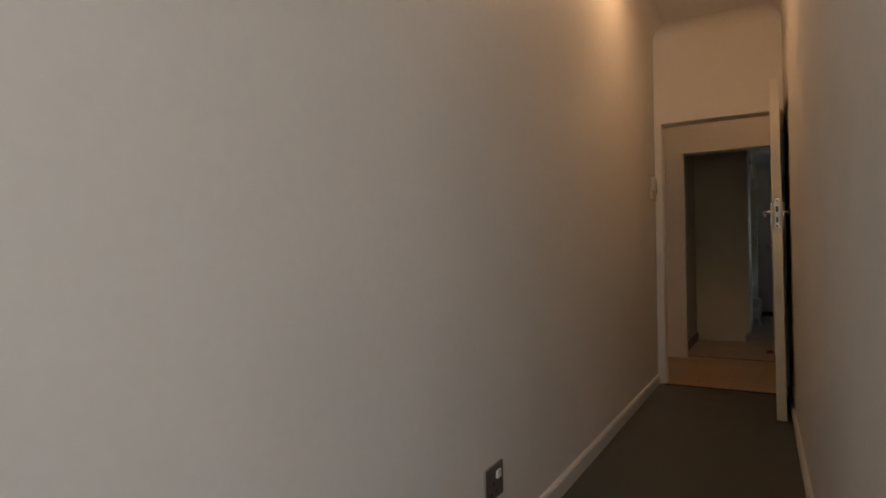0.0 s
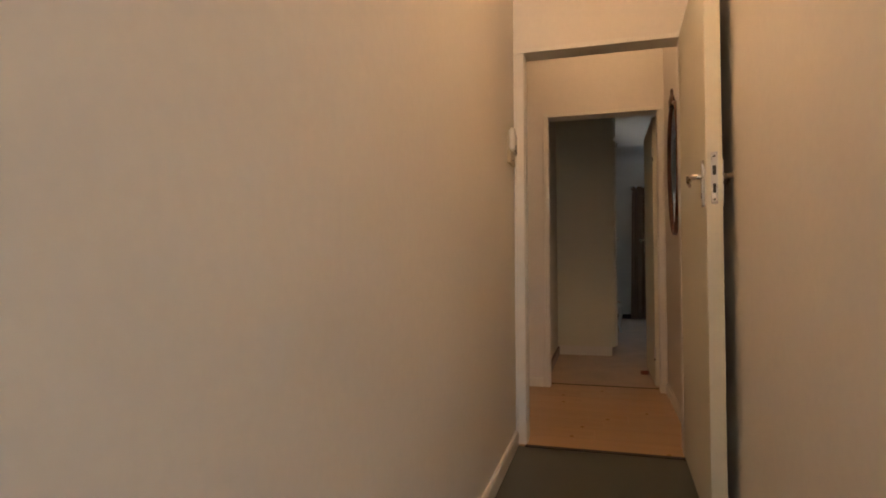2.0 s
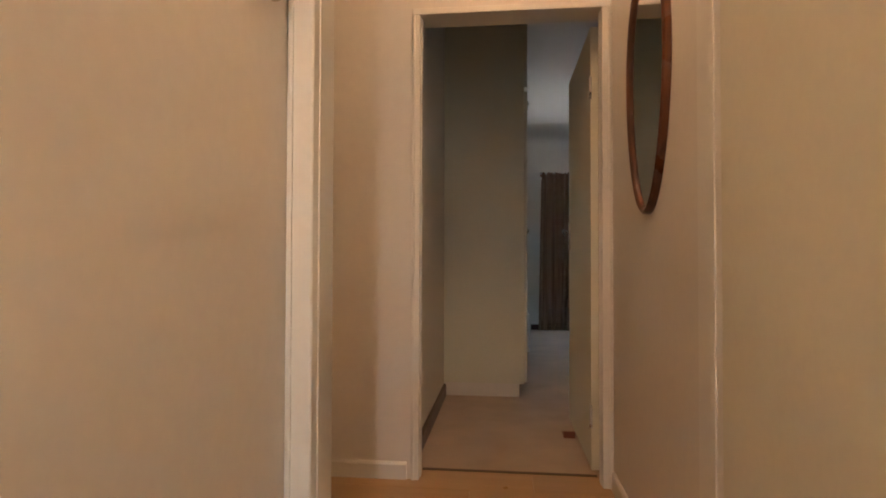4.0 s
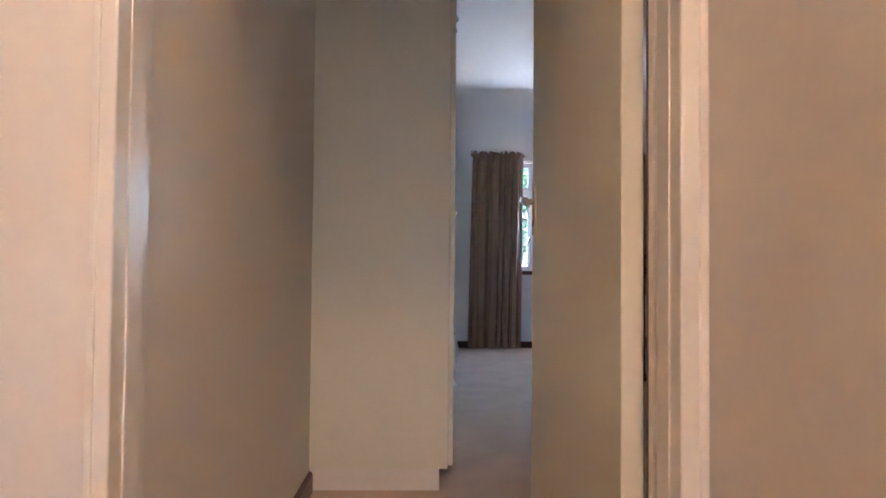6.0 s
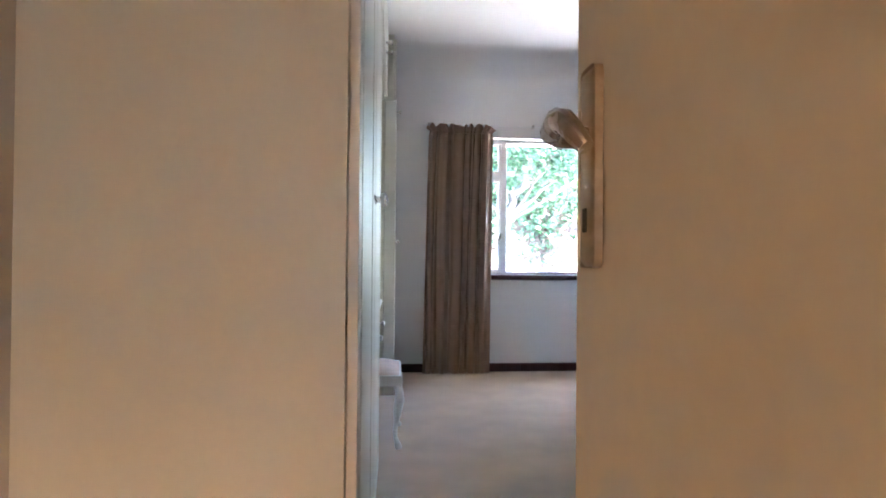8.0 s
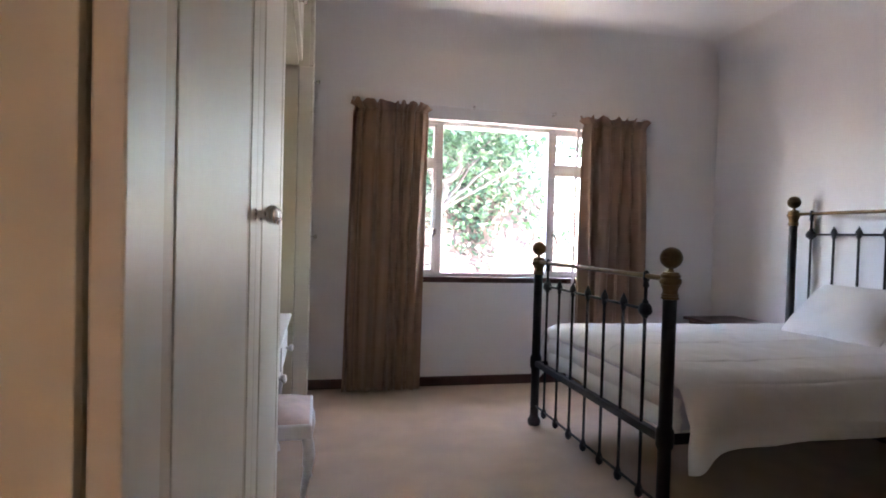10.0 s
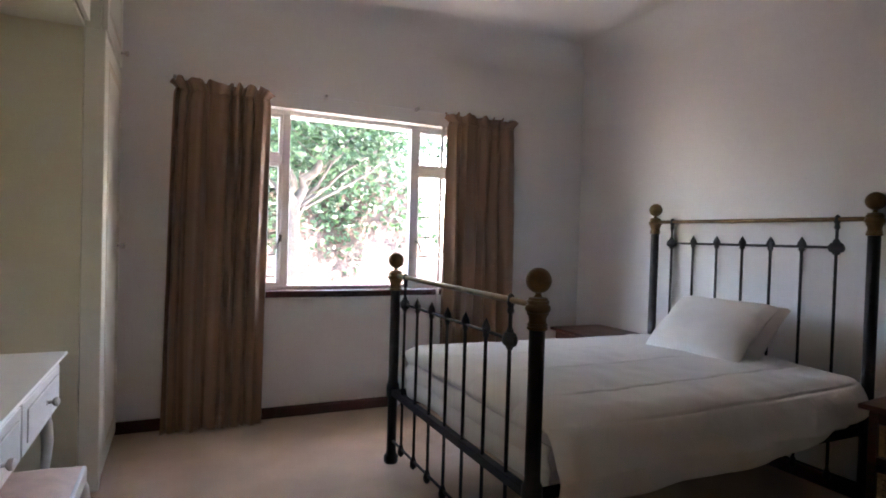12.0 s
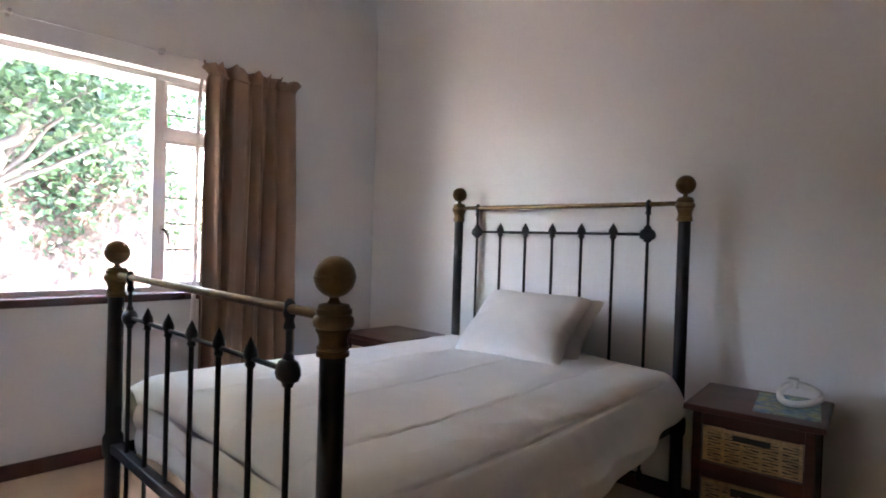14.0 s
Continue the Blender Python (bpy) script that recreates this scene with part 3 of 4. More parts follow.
ob = thing("curtain_rail", "thin white curtain rail above the window", "curtain rail")
part("rail", tube([(0.86, BY1 - 0.04, 2.168), (3.38, BY1 - 0.04, 2.168)], 0.0035, 8), M_WINFRAME, ob)
for x in (0.93, 1.86, 2.53, 3.33):
    part("bracket", box(x - 0.008, x + 0.008, BY1 - 0.055, BY1, 2.16, 2.185, 0.002), M_STEEL, ob)


def curtain(x0, x1, xb0, xb1, seed, folds, lining_side):
    """Gathered curtain on the rail, with a frilled heading above the gathering line."""
    rng = random.Random(seed)
    ph = [rng.uniform(0, 6.28) for _ in range(8)]
    am = [rng.uniform(0.5, 1.35) for _ in range(folds + 3)]
    ob = thing("curtain", "taupe brown gathered curtain with a frilled heading", "curtain", "window curtains")
    ztop, zgather, zb = 2.155, 2.095, 0.008
    yc = BY1 - 0.105

    def f(u, v):
        z = ztop + (zb - ztop) * v
        t = folds * (u + 0.045 * math.sin(2 * math.pi * u * 1.6 + ph[6]) + 0.02 * math.sin(2 * math.pi * u * 3.7 + ph[7]))
        k = am[math.floor(t) % len(am)] * (1 - (t % 1)) + am[(math.floor(t) + 1) % len(am)] * (t % 1)
        drop = max(0.0, (zgather - z) / (zgather - zb))
        tt = t + 0.22 * math.sin(2.3 * u * math.pi + ph[0] + 1.5 * drop) * drop
        amp = (0.018 + 0.028 * min(1, drop * 3)) * k
        y = yc + amp * math.sin(2 * math.pi * tt) + 0.012 * math.sin(4 * math.pi * tt + ph[1] + 2 * drop) + 0.006 * math.sin(7 * math.pi * tt + ph[2] + 3 * drop)
        frill = max(0.0, (z - zgather) / (ztop - zgather))
        y += frill * (0.015 * math.sin(2 * math.pi * t * 2.6 + ph[2]) - 0.006) - 0.012 * math.exp(-((z - zgather) / 0.012) ** 2)
        z += frill * (0.013 * math.sin(2 * math.pi * t * 1.3 + ph[3]) + 0.006 * math.sin(2 * math.pi * t * 2.6 + ph[5]) - 0.03 * max(0.0, abs(2 * u - 1) - 0.85) / 0.15) - 0.006 * drop * math.sin(2 * math.pi * tt)
        a0 = x0 + (xb0 - x0) * drop ** 0.7 - frill * 0.035
        a1 = x1 + (xb1 - x1) * drop ** 0.7 + frill * 0.03
        pinch = 1 - 0.035 * math.exp(-((z - zgather) / 0.03) ** 2)
        xm = (a0 + a1) / 2
        x = xm + (a0 + (a1 - a0) * u - xm) * pinch + 0.007 * math.cos(2 * math.pi * tt) * k
        return (x, y, z)
    c = part("fabric", surface(folds * 24, 64, f), M_CURTAIN, ob, smooth=True)
    thicken(c, 0.003)

    def hem(u, v):
        p = f(u, 0.0285 + 0.006 * v)
        return (p[0], p[1] - 0.006, p[2])
    c = part("gathering_tape", surface(folds * 14, 1, hem), M_CURTAIN, ob, smooth=True)
    thicken(c, 0.003)

    def edge(u, v):
        p = f(lining_side, 0.04 + 0.955 * v)
        s = 1 if lining_side else -1
        return (p[0] + s * (-0.012 + 0.024 * u), BY1 - 0.04 + 0.012 * math.sin(9 * v + ph[4]) , p[2])
    c = part("lining", surface(3, 30, edge), M_LINING, ob, "white lining showing at the edge", True)
    thicken(c, 0.002)
    return ob


curtain(0.93, 1.488, 0.885, 1.468, 4, 6, 1)
curtain(2.735, 3.31, 2.715, 3.33, 9, 5, 0)

# ---------- built-in wardrobe ----------
FX = 0.565          # front of the carcass
GAP = 0.004
FXC = 0.628          # the last unit stands a little deeper


def turned_knob(parent, x, y, z, mat=None):
    bm = lathe([(0.011, 0), (0.011, 0.003), (0.006, 0.006), (0.006, 0.018), (0.013, 0.022), (0.017, 0.028), (0.016, 0.036), (0.009, 0.041), (0.001, 0.042)], 16, pose(x, y, z, 0, 90))
    return part("knob", bm, mat or M_CHROME, parent, "small turned metal knob", True)


def panel_door(parent, y0, y1, z0, z1, name="door", FX=FX):
    """A framed cupboard door 20 mm thick with a recessed moulding round a flat field."""
    t = 0.02
    s = 0.085
    # base shows in the groove: darker cream paint with some recess shading in it
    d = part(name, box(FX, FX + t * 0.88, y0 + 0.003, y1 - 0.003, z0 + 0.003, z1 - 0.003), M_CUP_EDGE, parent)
    for a0, a1, b0, b1 in ((y0, y0 + s, z0, z1), (y1 - s, y1, z0, z1), (y0 + s, y1 - s, z0, z0 + s), (y0 + s, y1 - s, z1 - s, z1)):
        part("stile", box(FX + 0.0005, FX + t, a0, a1, b0, b1, 0.002), M_CUPBOARD, d)
    g = 0.038
    part("field", box(FX + t * 0.88 - 0.001, FX + t - 0.0005, y0 + s + g, y1 - s - g, z0 + s + g, z1 - s - g, 0.002), M_CUPBOARD, d)
    return d


def carcass(name, label, y0, y1, z0, z1, FX=FX):
    ob = thing(name, label, "wardrobe", "built-in wardrobe")
    for nm, a in (("side_panel", (0.0, FX - 0.002, y0, y0 + 0.018, z0, z1, 0.001)), ("side_panel", (0.0, FX - 0.002, y1 - 0.018, y1, z0, z1, 0.001)),
                  ("back_panel", (0.0, 0.012, y0 + 0.018, y1 - 0.018, z0, z1)), ("top_board", (0.012, FX - 0.002, y0 + 0.018, y1 - 0.018, z1 - 0.018, z1)),
                  ("bottom_board", (0.012, FX - 0.002, y0 + 0.018, y1 - 0.018, z0, z0 + 0.018))):
        part(nm, box(*a), M_SIDE, ob)
    return ob


ZT = 2.155
TOPZ = H - 0.17
w = carcass("wardrobe", "cream enamelled built-in wardrobe with two panelled doors", 2.932, 4.43, 0.095, ZT)
part("end_panel", box(0.0, FX - 0.002, 2.92, 2.9315, 0.095, TOPZ, 0.001), M_SIDE, w, "smooth cream end panel")
part("plinth", box(0.0, 0.53, 2.938, 4.43, 0.0, 0.094, 0.002), M_ENAMEL, w, "recessed cream plinth")
d = panel_door(w, 2.93, 3.645 - GAP, 0.105, ZT - 0.004)
turned_knob(d, FX + 0.02, 3.598, 1.20)
d = panel_door(w, 3.645, 4.40, 0.105, ZT - 0.004)
turned_knob(d, FX + 0.02, 3.688, 1.20)
w = carcass("wardrobe", "cream enamelled built-in wardrobe with one tall door", 6.06, BY1 - 0.002, 0.0, ZT, FXC)
d = panel_door(w, 6.115, BY1 - 0.02, 0.03, ZT - 0.01, "door", FXC)
turned_knob(d, FXC + 0.02, 6.72, 1.14)
part("upright", box(FX - 0.002, FXC + 0.022, 6.04, 6.108, 0.0, ZT, 0.006, 3), M_CUPBOARD, w, "rounded cream upright beside the niche")
for y0, y1, n, fx in ((2.932, 4.43, 2, FX), (4.432, 6.058, 2, FX), (6.06, BY1 - 0.002, 1, FXC)):
    w = carcass("top_cupboard", "cream enamelled top cupboard under the ceiling", y0, y1, ZT + 0.004, TOPZ, fx)
    step = (y1 - y0 - 0.02) / n
    for k in range(n):
        d = panel_door(w, y0 + 0.01 + k * step + (0.05 if n == 1 else 0), y0 + 0.01 + (k + 1) * step - GAP, ZT + 0.03, TOPZ - 0.01, "door", fx)
        turned_knob(d, fx + 0.02, y0 + 0.01 + (k + (0.9 if k == 0 else 0.1)) * step, ZT + 0.10)
structure("trim_above_cupboard", box(0.0, FX, 2.92, BY1 - 0.001, TOPZ + 0.002, H), M_CUPBOARD, "cream board between cupboards and ceiling", "trim")
structure("wall_niche_lining", box(0.001, FX - 0.004, 6.045, 6.058, 0.0, ZT), M_NICHE, "cream painted side of the dressing niche", "wall lining")
structure("wall_niche_back", box(0.001, 0.012, 4.432, 6.044, 0.0, ZT), M_NICHE, "cream painted back of the dressing niche", "wall lining")

# dressing table in the niche
dt = thing("dressing_table", "white painted dressing table with drawers in the niche", "dressing table")
TZ = 0.725
bm = bmesh.new()
prof = [(0.03, TZ - 0.028), (0.548, TZ - 0.028), (0.556, TZ - 0.020), (0.553, TZ - 0.014), (0.566, TZ - 0.007), (0.562, TZ), (0.03, TZ)]
part("tabletop", extrude_profile(prof, "y", 4.46, 5.75), M_FURN, dt)
part("carcass", box(0.04, 0.53, 4.49, 5.71, 0.50, TZ - 0.028, 0.004), M_FURN, dt)
for y0, y1 in ((4.50, 5.09), (5.11, 5.70)):
    dr = part("drawer", box(0.53, 0.545, y0, y1, 0.515, 0.685, 0.004), M_FURN, dt)
    part("drawer_field", box(0.545, 0.551, y0 + 0.05, y1 - 0.05, 0.545, 0.655, 0.005), M_FURN, dr)
    turned_knob(dr, 0.549, (y0 + y1) / 2 + 0.03, 0.60, M_FURN)


def cabriole(parent, x, y, z1, sx, sy, name="leg"):
    """A curved leg: knee out, ankle in, pad foot."""
    pts, rad = [], []
    for t, off, r in ((0, 0.0, 0.021), (0.12, 0.012, 0.023), (0.25, 0.018, 0.022), (0.4, 0.012, 0.018), (0.55, 0.002, 0.014), (0.7, -0.006, 0.0115), (0.82, -0.006, 0.011), (0.9, 0.002, 0.013), (0.96, 0.010, 0.018), (1.0, 0.012, 0.018)):
        pts.append((x + sx * off, y + sy * off, z1 * (1 - t)))
        rad.append(r)
    return part(name, tube(pts, rad, 10), M_FURN, parent, smooth=True)


for x, y, sx, sy in ((0.50, 4.53, 1, -1), (0.50, 5.67, 1, 1), (0.08, 4.53, -1, -1), (0.08, 5.67, -1, 1)):
    cabriole(dt, x, y, 0.50, sx * 0.6, sy * 0.6)
ob = thing("tray", "flat dark brown leather tray on the dressing table", "tray")
part("base", box(0.10, 0.40, 4.72, 5.26, TZ + 0.001, TZ + 0.010, 0.003), M_LEATHER, ob)
for x0, x1, y0, y1 in ((0.10, 0.108, 4.72, 5.26), (0.392, 0.40, 4.72, 5.26), (0.108, 0.392, 4.72, 4.728), (0.108, 0.392, 5.252, 5.26)):
    part("rim", box(x0, x1, y0, y1, TZ + 0.010, TZ + 0.022, 0.002), M_LEATHER, ob)

st = thing("stool", "white cabriole-legged stool with a pale pink seat", "stool")
SX0, SX1, SY0, SY1, SZ = 0.33, 0.69, 4.90, 5.34, 0.388
part("apron", box(SX0, SX1, SY0, SY1, SZ - 0.06, SZ, 0.008, 3), M_FURN, st, smooth=False)


def seat(u, v):
    bulge = (1 - (2 * u - 1) ** 4) * (1 - (2 * v - 1) ** 4)
    return (SX0 + 0.012 + (SX1 - SX0 - 0.024) * u, SY0 + 0.012 + (SY1 - SY0 - 0.024) * v, SZ + 0.002 + 0.035 * bulge)


part("seat", surface(14, 14, seat), M_CUSHION, st, "padded pale pink seat", True)
for x, sx in ((SX0 + 0.025, -1), (SX1 - 0.025, 1)):
    for y, sy in ((SY0 + 0.025, -1), (SY1 - 0.025, 1)):
        cabriole(st, x, y, SZ - 0.04, sx, sy)

# ---------- bed ----------
bed = thing("bed_frame", "black iron double bed frame with brass knobs and rails", "bed")
XF, XH, YN, YF = 2.05, 3.93, 4.533, 5.883
SP_Y = [4.70 + 0.1725 * i for i in range(7)]


def bed_post(x, y, zt):
    """zt: height of the brass rail; the collar sits about it, the ball above."""
    prof = [(0.036, 0.0), (0.040, 0.012), (0.040, 0.035), (0.030, 0.05), (0.026, 0.065), (0.026, 0.35), (0.034, 0.365), (0.036, 0.40), (0.034, 0.43), (0.0265, 0.445), (0.0265, zt - 0.07)]
    p = part("post", lathe(prof, 20, pose(x, y, 0)), M_IRON, bed, smooth=True)
    z = zt - 0.075
    col = [(0.029, z), (0.034, z + 0.001), (0.0345, z + 0.010), (0.031, z + 0.0115), (0.031, z + 0.014), (0.0335, z + 0.0155), (0.0335, z + 0.020), (0.030, z + 0.0215), (0.0285, z + 0.034),
           (0.032, z + 0.047), (0.0365, z + 0.0525), (0.0365, z + 0.0555), (0.0345, z + 0.057), (0.0405, z + 0.062), (0.0425, z + 0.070), (0.041, z + 0.079), (0.0355, z + 0.0845), (0.0355, z + 0.0865), (0.0375, z + 0.088),
           (0.0375, z + 0.097), (0.033, z + 0.099), (0.031, z + 0.106), (0.014, z + 0.109), (0.009, z + 0.118), (0.012, z + 0.124)]
    part("collar", lathe(col, 24, pose(x, y, 0)), M_BRASS, p, "turned aged brass collar", True)
    ball = ball_profile(0.043, z + 0.163, 14)
    ball[7:8] = [(0.0433, z + 0.162), (0.0442, z + 0.163), (0.0433, z + 0.164)]
    part("ball_knob", lathe(ball, 24, pose(x, y, 0)), M_BRASS, p, "hollow aged brass ball", True)


for x, zt in ((XF, 1.022), (XH, 1.385)):
    for y in (YN, YF):
        bed_post(x, y, zt)
    part("top_rail", tube([(x, YN, zt + 0.005), (x, YF, zt + 0.005)], 0.0115, 12), M_BRASS, bed, "aged brass tube rail", True)
    zm = zt - 0.135
    part("cross_rail", tube([(x, SP_Y[0], zm), (x, SP_Y[-1], zm)], 0.007, 8), M_IRON, bed)
    part("end_rail", box(x - 0.018, x + 0.018, YN + 0.02, YF - 0.02, 0.375, 0.41, 0.004), M_IRON, bed)
    part("foot_rail", tube([(x, YN + 0.02, 0.125), (x, YF - 0.02, 0.125)], 0.007, 8), M_IRON, bed)
    for i, y in enumerate(SP_Y):
        outer = i in (0, 6)
        s = part("spindle", tube([(x, y, 0.10), (x, y, zt if outer else zm + 0.02)], 0.0075, 8), M_IRON, bed)
        if outer:
            rose = [(0.001, -0.040), (0.016, -0.036), (0.020, -0.026), (0.034, -0.020), (0.040, -0.006), (0.037, 0.008), (0.030, 0.020), (0.018, 0.026), (0.016, 0.036), (0.009, 0.042)]
            bm = lathe(rose, 10)
            bmesh.ops.scale(bm, vec=(0.62, 1, 1), verts=bm.verts)
            bmesh.ops.translate(bm, vec=(x, y, zm), verts=bm.verts)
            part("rosette", bm, M_IRON, s, "cast iron rosette", True)
            part("ferrule", lathe([(0.008, zt - 0.045), (0.014, zt - 0.038), (0.010, zt - 0.02), (0.015, zt - 0.008), (0.012, zt + 0.02), (0.004, zt + 0.028)], 10, pose(x, y, 0)), M_IRON, s, smooth=True)
        else:
            spear = [(0.008, -0.028), (0.017, -0.018), (0.014, -0.008), (0.024, 0.006), (0.021, 0.020), (0.010, 0.038), (0.001, 0.052)]
            bm = lathe(spear, 10)
            bmesh.ops.scale(bm, vec=(0.7, 1, 1), verts=bm.verts)
            bmesh.ops.translate(bm, vec=(x, y, zm), verts=bm.verts)
            part("finial", bm, M_IRON, s, "cast iron spear finial", True)
        part("foot_boss", lathe([(0.003, 0.082), (0.016, 0.094), (0.019, 0.112), (0.014, 0.13), (0.009, 0.145)], 10, pose(x, y, 0)), M_IRON, s, smooth=True)
for y in (YN + 0.02, YF - 0.02):
    part("side_rail", box(XF + 0.02, XH - 0.02, y - 0.004, y + 0.004, 0.36, 0.405, 0.002), M_IRON, bed)
    part("side_ledge", box(XF + 0.02, XH - 0.02, min(y, y - 0.03 * (1 if y > 5 else -1)), max(y, y - 0.03 * (1 if y > 5 else -1)), 0.36, 0.366), M_IRON, bed)
for i in range(9):
    x = XF + 0.15 + i * 0.2
    part("slat", box(x - 0.03, x + 0.03, YN + 0.025, YF - 0.025, 0.366, 0.376, 0.002), M_MAHOGANY, bed, "dark wooden slat")

ob = thing("mattress", "pale mattress on the bed frame under the duvet", "mattress")
part("body", box(XF + 0.085, XH - 0.03, YN + 0.04, YF - 0.04, 0.378, 0.60, 0.04, 4), M_MATTRESS, ob, smooth=True)
for z in (0.405, 0.573):
    c0, c1, d0, d1 = XF + 0.089, XH - 0.034, YN + 0.044, YF - 0.044
    part("piping", tube([(c0, d0 + 0.03, z), (c0 + 0.03, d0, z), (c1 - 0.03, d0, z), (c1, d0 + 0.03, z), (c1, d1 - 0.03, z), (c1 - 0.03, d1, z), (c0 + 0.03, d1, z), (c0, d1 - 0.03, z), (c0, d0 + 0.03, z)], 0.006, 6), M_LINEN, ob, "white corded edge", True)

DX0, DX1, DY0, DY1 = XF + 0.05, XH - 0.02, YN - 0.045, YF + 0.045
DTOP = 0.645


SEAMS = (4.76, 5.10, 5.44, 5.78)
ROUND, FOOT_ROUND = 0.13, 0.085


def duvet(u, v):
    """The quilt along the bed (u) and across it (v): soft top, rolled over both long sides and over the foot."""
    x = DX0 + (DX1 - DX0) * u
    lo, hi = DY0 + ROUND, DY1 - ROUND
    top = min(1.0, max(0.0, (v - 0.18) / 0.64))
    sg = -1 if v < 0.5 else 1
    f = 0.0
    if v < 0.18 or v > 0.82:
        share = (0.18 - v) / 0.18 if v < 0.18 else (v - 0.82) / 0.18
        hem = 0.262 - 0.15 * max(0, (u - 0.45) / 0.55) ** 1.3 + 0.008 * math.sin(9 * u + 1) + 0.005 * math.sin(23 * u) + 0.095 * math.exp(-(u / 0.045) ** 2)
        full = ROUND * math.acos(1 - hem / ROUND) if hem < ROUND else hem + ROUND * (math.pi / 2 - 1)
        f = share * full
    turn = min(math.pi / 2, f / ROUND)
    y = (lo + (hi - lo) * top) + sg * ROUND * math.sin(turn)
    z = DTOP - ROUND * (1 - math.cos(turn)) - max(0.0, f - ROUND * math.pi / 2)
    wdt = lo + (hi - lo) * top + sg * f
    out = 0.022 * math.sin(math.pi * top) + 0.012 * noise.noise(Vector((x * 2.2, wdt * 2.2, 0.3))) + 0.008 * noise.noise(Vector((x * 5, wdt * 6, 1.3))) + 0.004 * noise.noise(Vector((x * 11, wdt * 11, 2.1)))
    q = min(1.0, f / 0.25)
    out += q * q * (0.016 * math.sin(11 * u + 2.0) + 0.010 * math.sin(27 * u + 0.7 + 3 * f) + 0.055 + 0.02 * noise.noise(Vector((u * 9, f * 7, sg))))
    lines = [wdt - c for c in SEAMS] + [wdt - (lo - 0.105)]
    for c in lines:
        d = c + 0.010 * math.sin(4 * u + c)
        out -= 0.0052 * math.exp(-(d / 0.006) ** 2)
    y += sg * out * math.sin(turn)
    z += out * math.cos(turn)
    side = min(1.0, f / 0.12)
    foot = x - DX0
    if foot < 0.06:
        y -= sg * 0.04 * (1 - foot / 0.06) ** 2 * side
    if foot < FOOT_ROUND:
        roll = (1 - foot / FOOT_ROUND) * math.pi / 2
        x += (FOOT_ROUND * (1 - math.sin(roll)) - foot) * (1 - side)
        z -= FOOT_ROUND * (1 - math.cos(roll)) * (1 - side)
    head = DX1 - x
    if head < 0.16:
        y -= sg * 0.07 * (1 - head / 0.16) ** 2 * math.sin(turn)
    if head < 0.1:
        z -= 0.03 * (1 - head / 0.1) ** 2 * (1 - side)
    return (x, y, z)


ob = thing("duvet", "white cotton duvet with stitched lines hanging over the bed sides", "duvet")
c = part("cover", surface(130, 340, duvet), M_LINEN, ob, smooth=True)
thicken(c, 0.012)


def foot_drop(u, v):
    y = DY0 + 0.07 + (DY1 - DY0 - 0.14) * u
    ed = max(0.0, 1 - min(u, 1 - u) / 0.07)
    z = DTOP - FOOT_ROUND + 0.006 - 0.03 * ed - 0.175 * v + 0.010 * math.sin(11 * u) * v
    bulge = 0.014 * math.sin(math.pi * min(1, v * 2)) if v < 0.5 else 0.010 * math.sin(math.pi * (2 * v - 1))
    x = DX0 + 0.004 - bulge + 0.005 * math.sin(17 * u + 2 * v) + 0.006 * noise.noise(Vector((u * 9, v * 3, 4))) + 0.035 * ed ** 2
    return (x, y, z)


c = part("foot_fold", surface(70, 24, foot_drop), M_LINEN, ob, smooth=True)
thicken(c, 0.010)


def pillow(size, m, seed, label):
    ob = thing("pillow", label, "pillow", "pillows on the bed")
    w, h, t = size
    off = Vector((seed * 3.1, 1.7, 0.4))
    bm = bmesh.new()
    n = 26
    for sgn in (1, -1):
        g = []
        for i in range(n + 1):
            row = []
            for j in range(n + 1):
                p, q = 2 * i / n - 1, 2 * j / n - 1
                sx = 1 - 0.10 * (1 - abs(q)) ** 1.0 * (abs(p) ** 3)
                sy = 1 - 0.10 * (1 - abs(p)) ** 1.0 * (abs(q) ** 3)
                th = ((1 - p ** 2) * (1 - q ** 2)) ** 0.42 * t / 2
                vx, vy = p * w / 2 * sx, q * h / 2 * sy
                wr = 0.014 * noise.noise(Vector((vx * 7, vy * 7, sgn)) + off) + 0.006 * noise.noise(Vector((vx * 19, vy * 19, sgn)) + off)
                row.append(bm.verts.new((vx, vy, sgn * th + wr * min(1, th / (t * 0.2)))))
            g.append(row)
        for i in range(n):
            for j in range(n):
                bm.faces.new((g[i][j], g[i + 1][j], g[i + 1][j + 1], g[i][j + 1]))
    bmesh.ops.remove_doubles(bm, verts=bm.verts, dist=0.002)
    bmesh.ops.transform(bm, matrix=m, verts=bm.verts)
    part("cover", bm, M_PILLOW, ob, smooth=True)
    return ob


pillow((0.42, 0.62, 0.16), pose(3.76, 5.185, 0.76, 0, -52, -3), 1, "plump white pillow leaning towards the headboard")
pillow((0.45, 0.585, 0.19), pose(3.635, 5.185, 0.785, 0, -40, 4), 2, "plump white pillow leaning on another pillow")


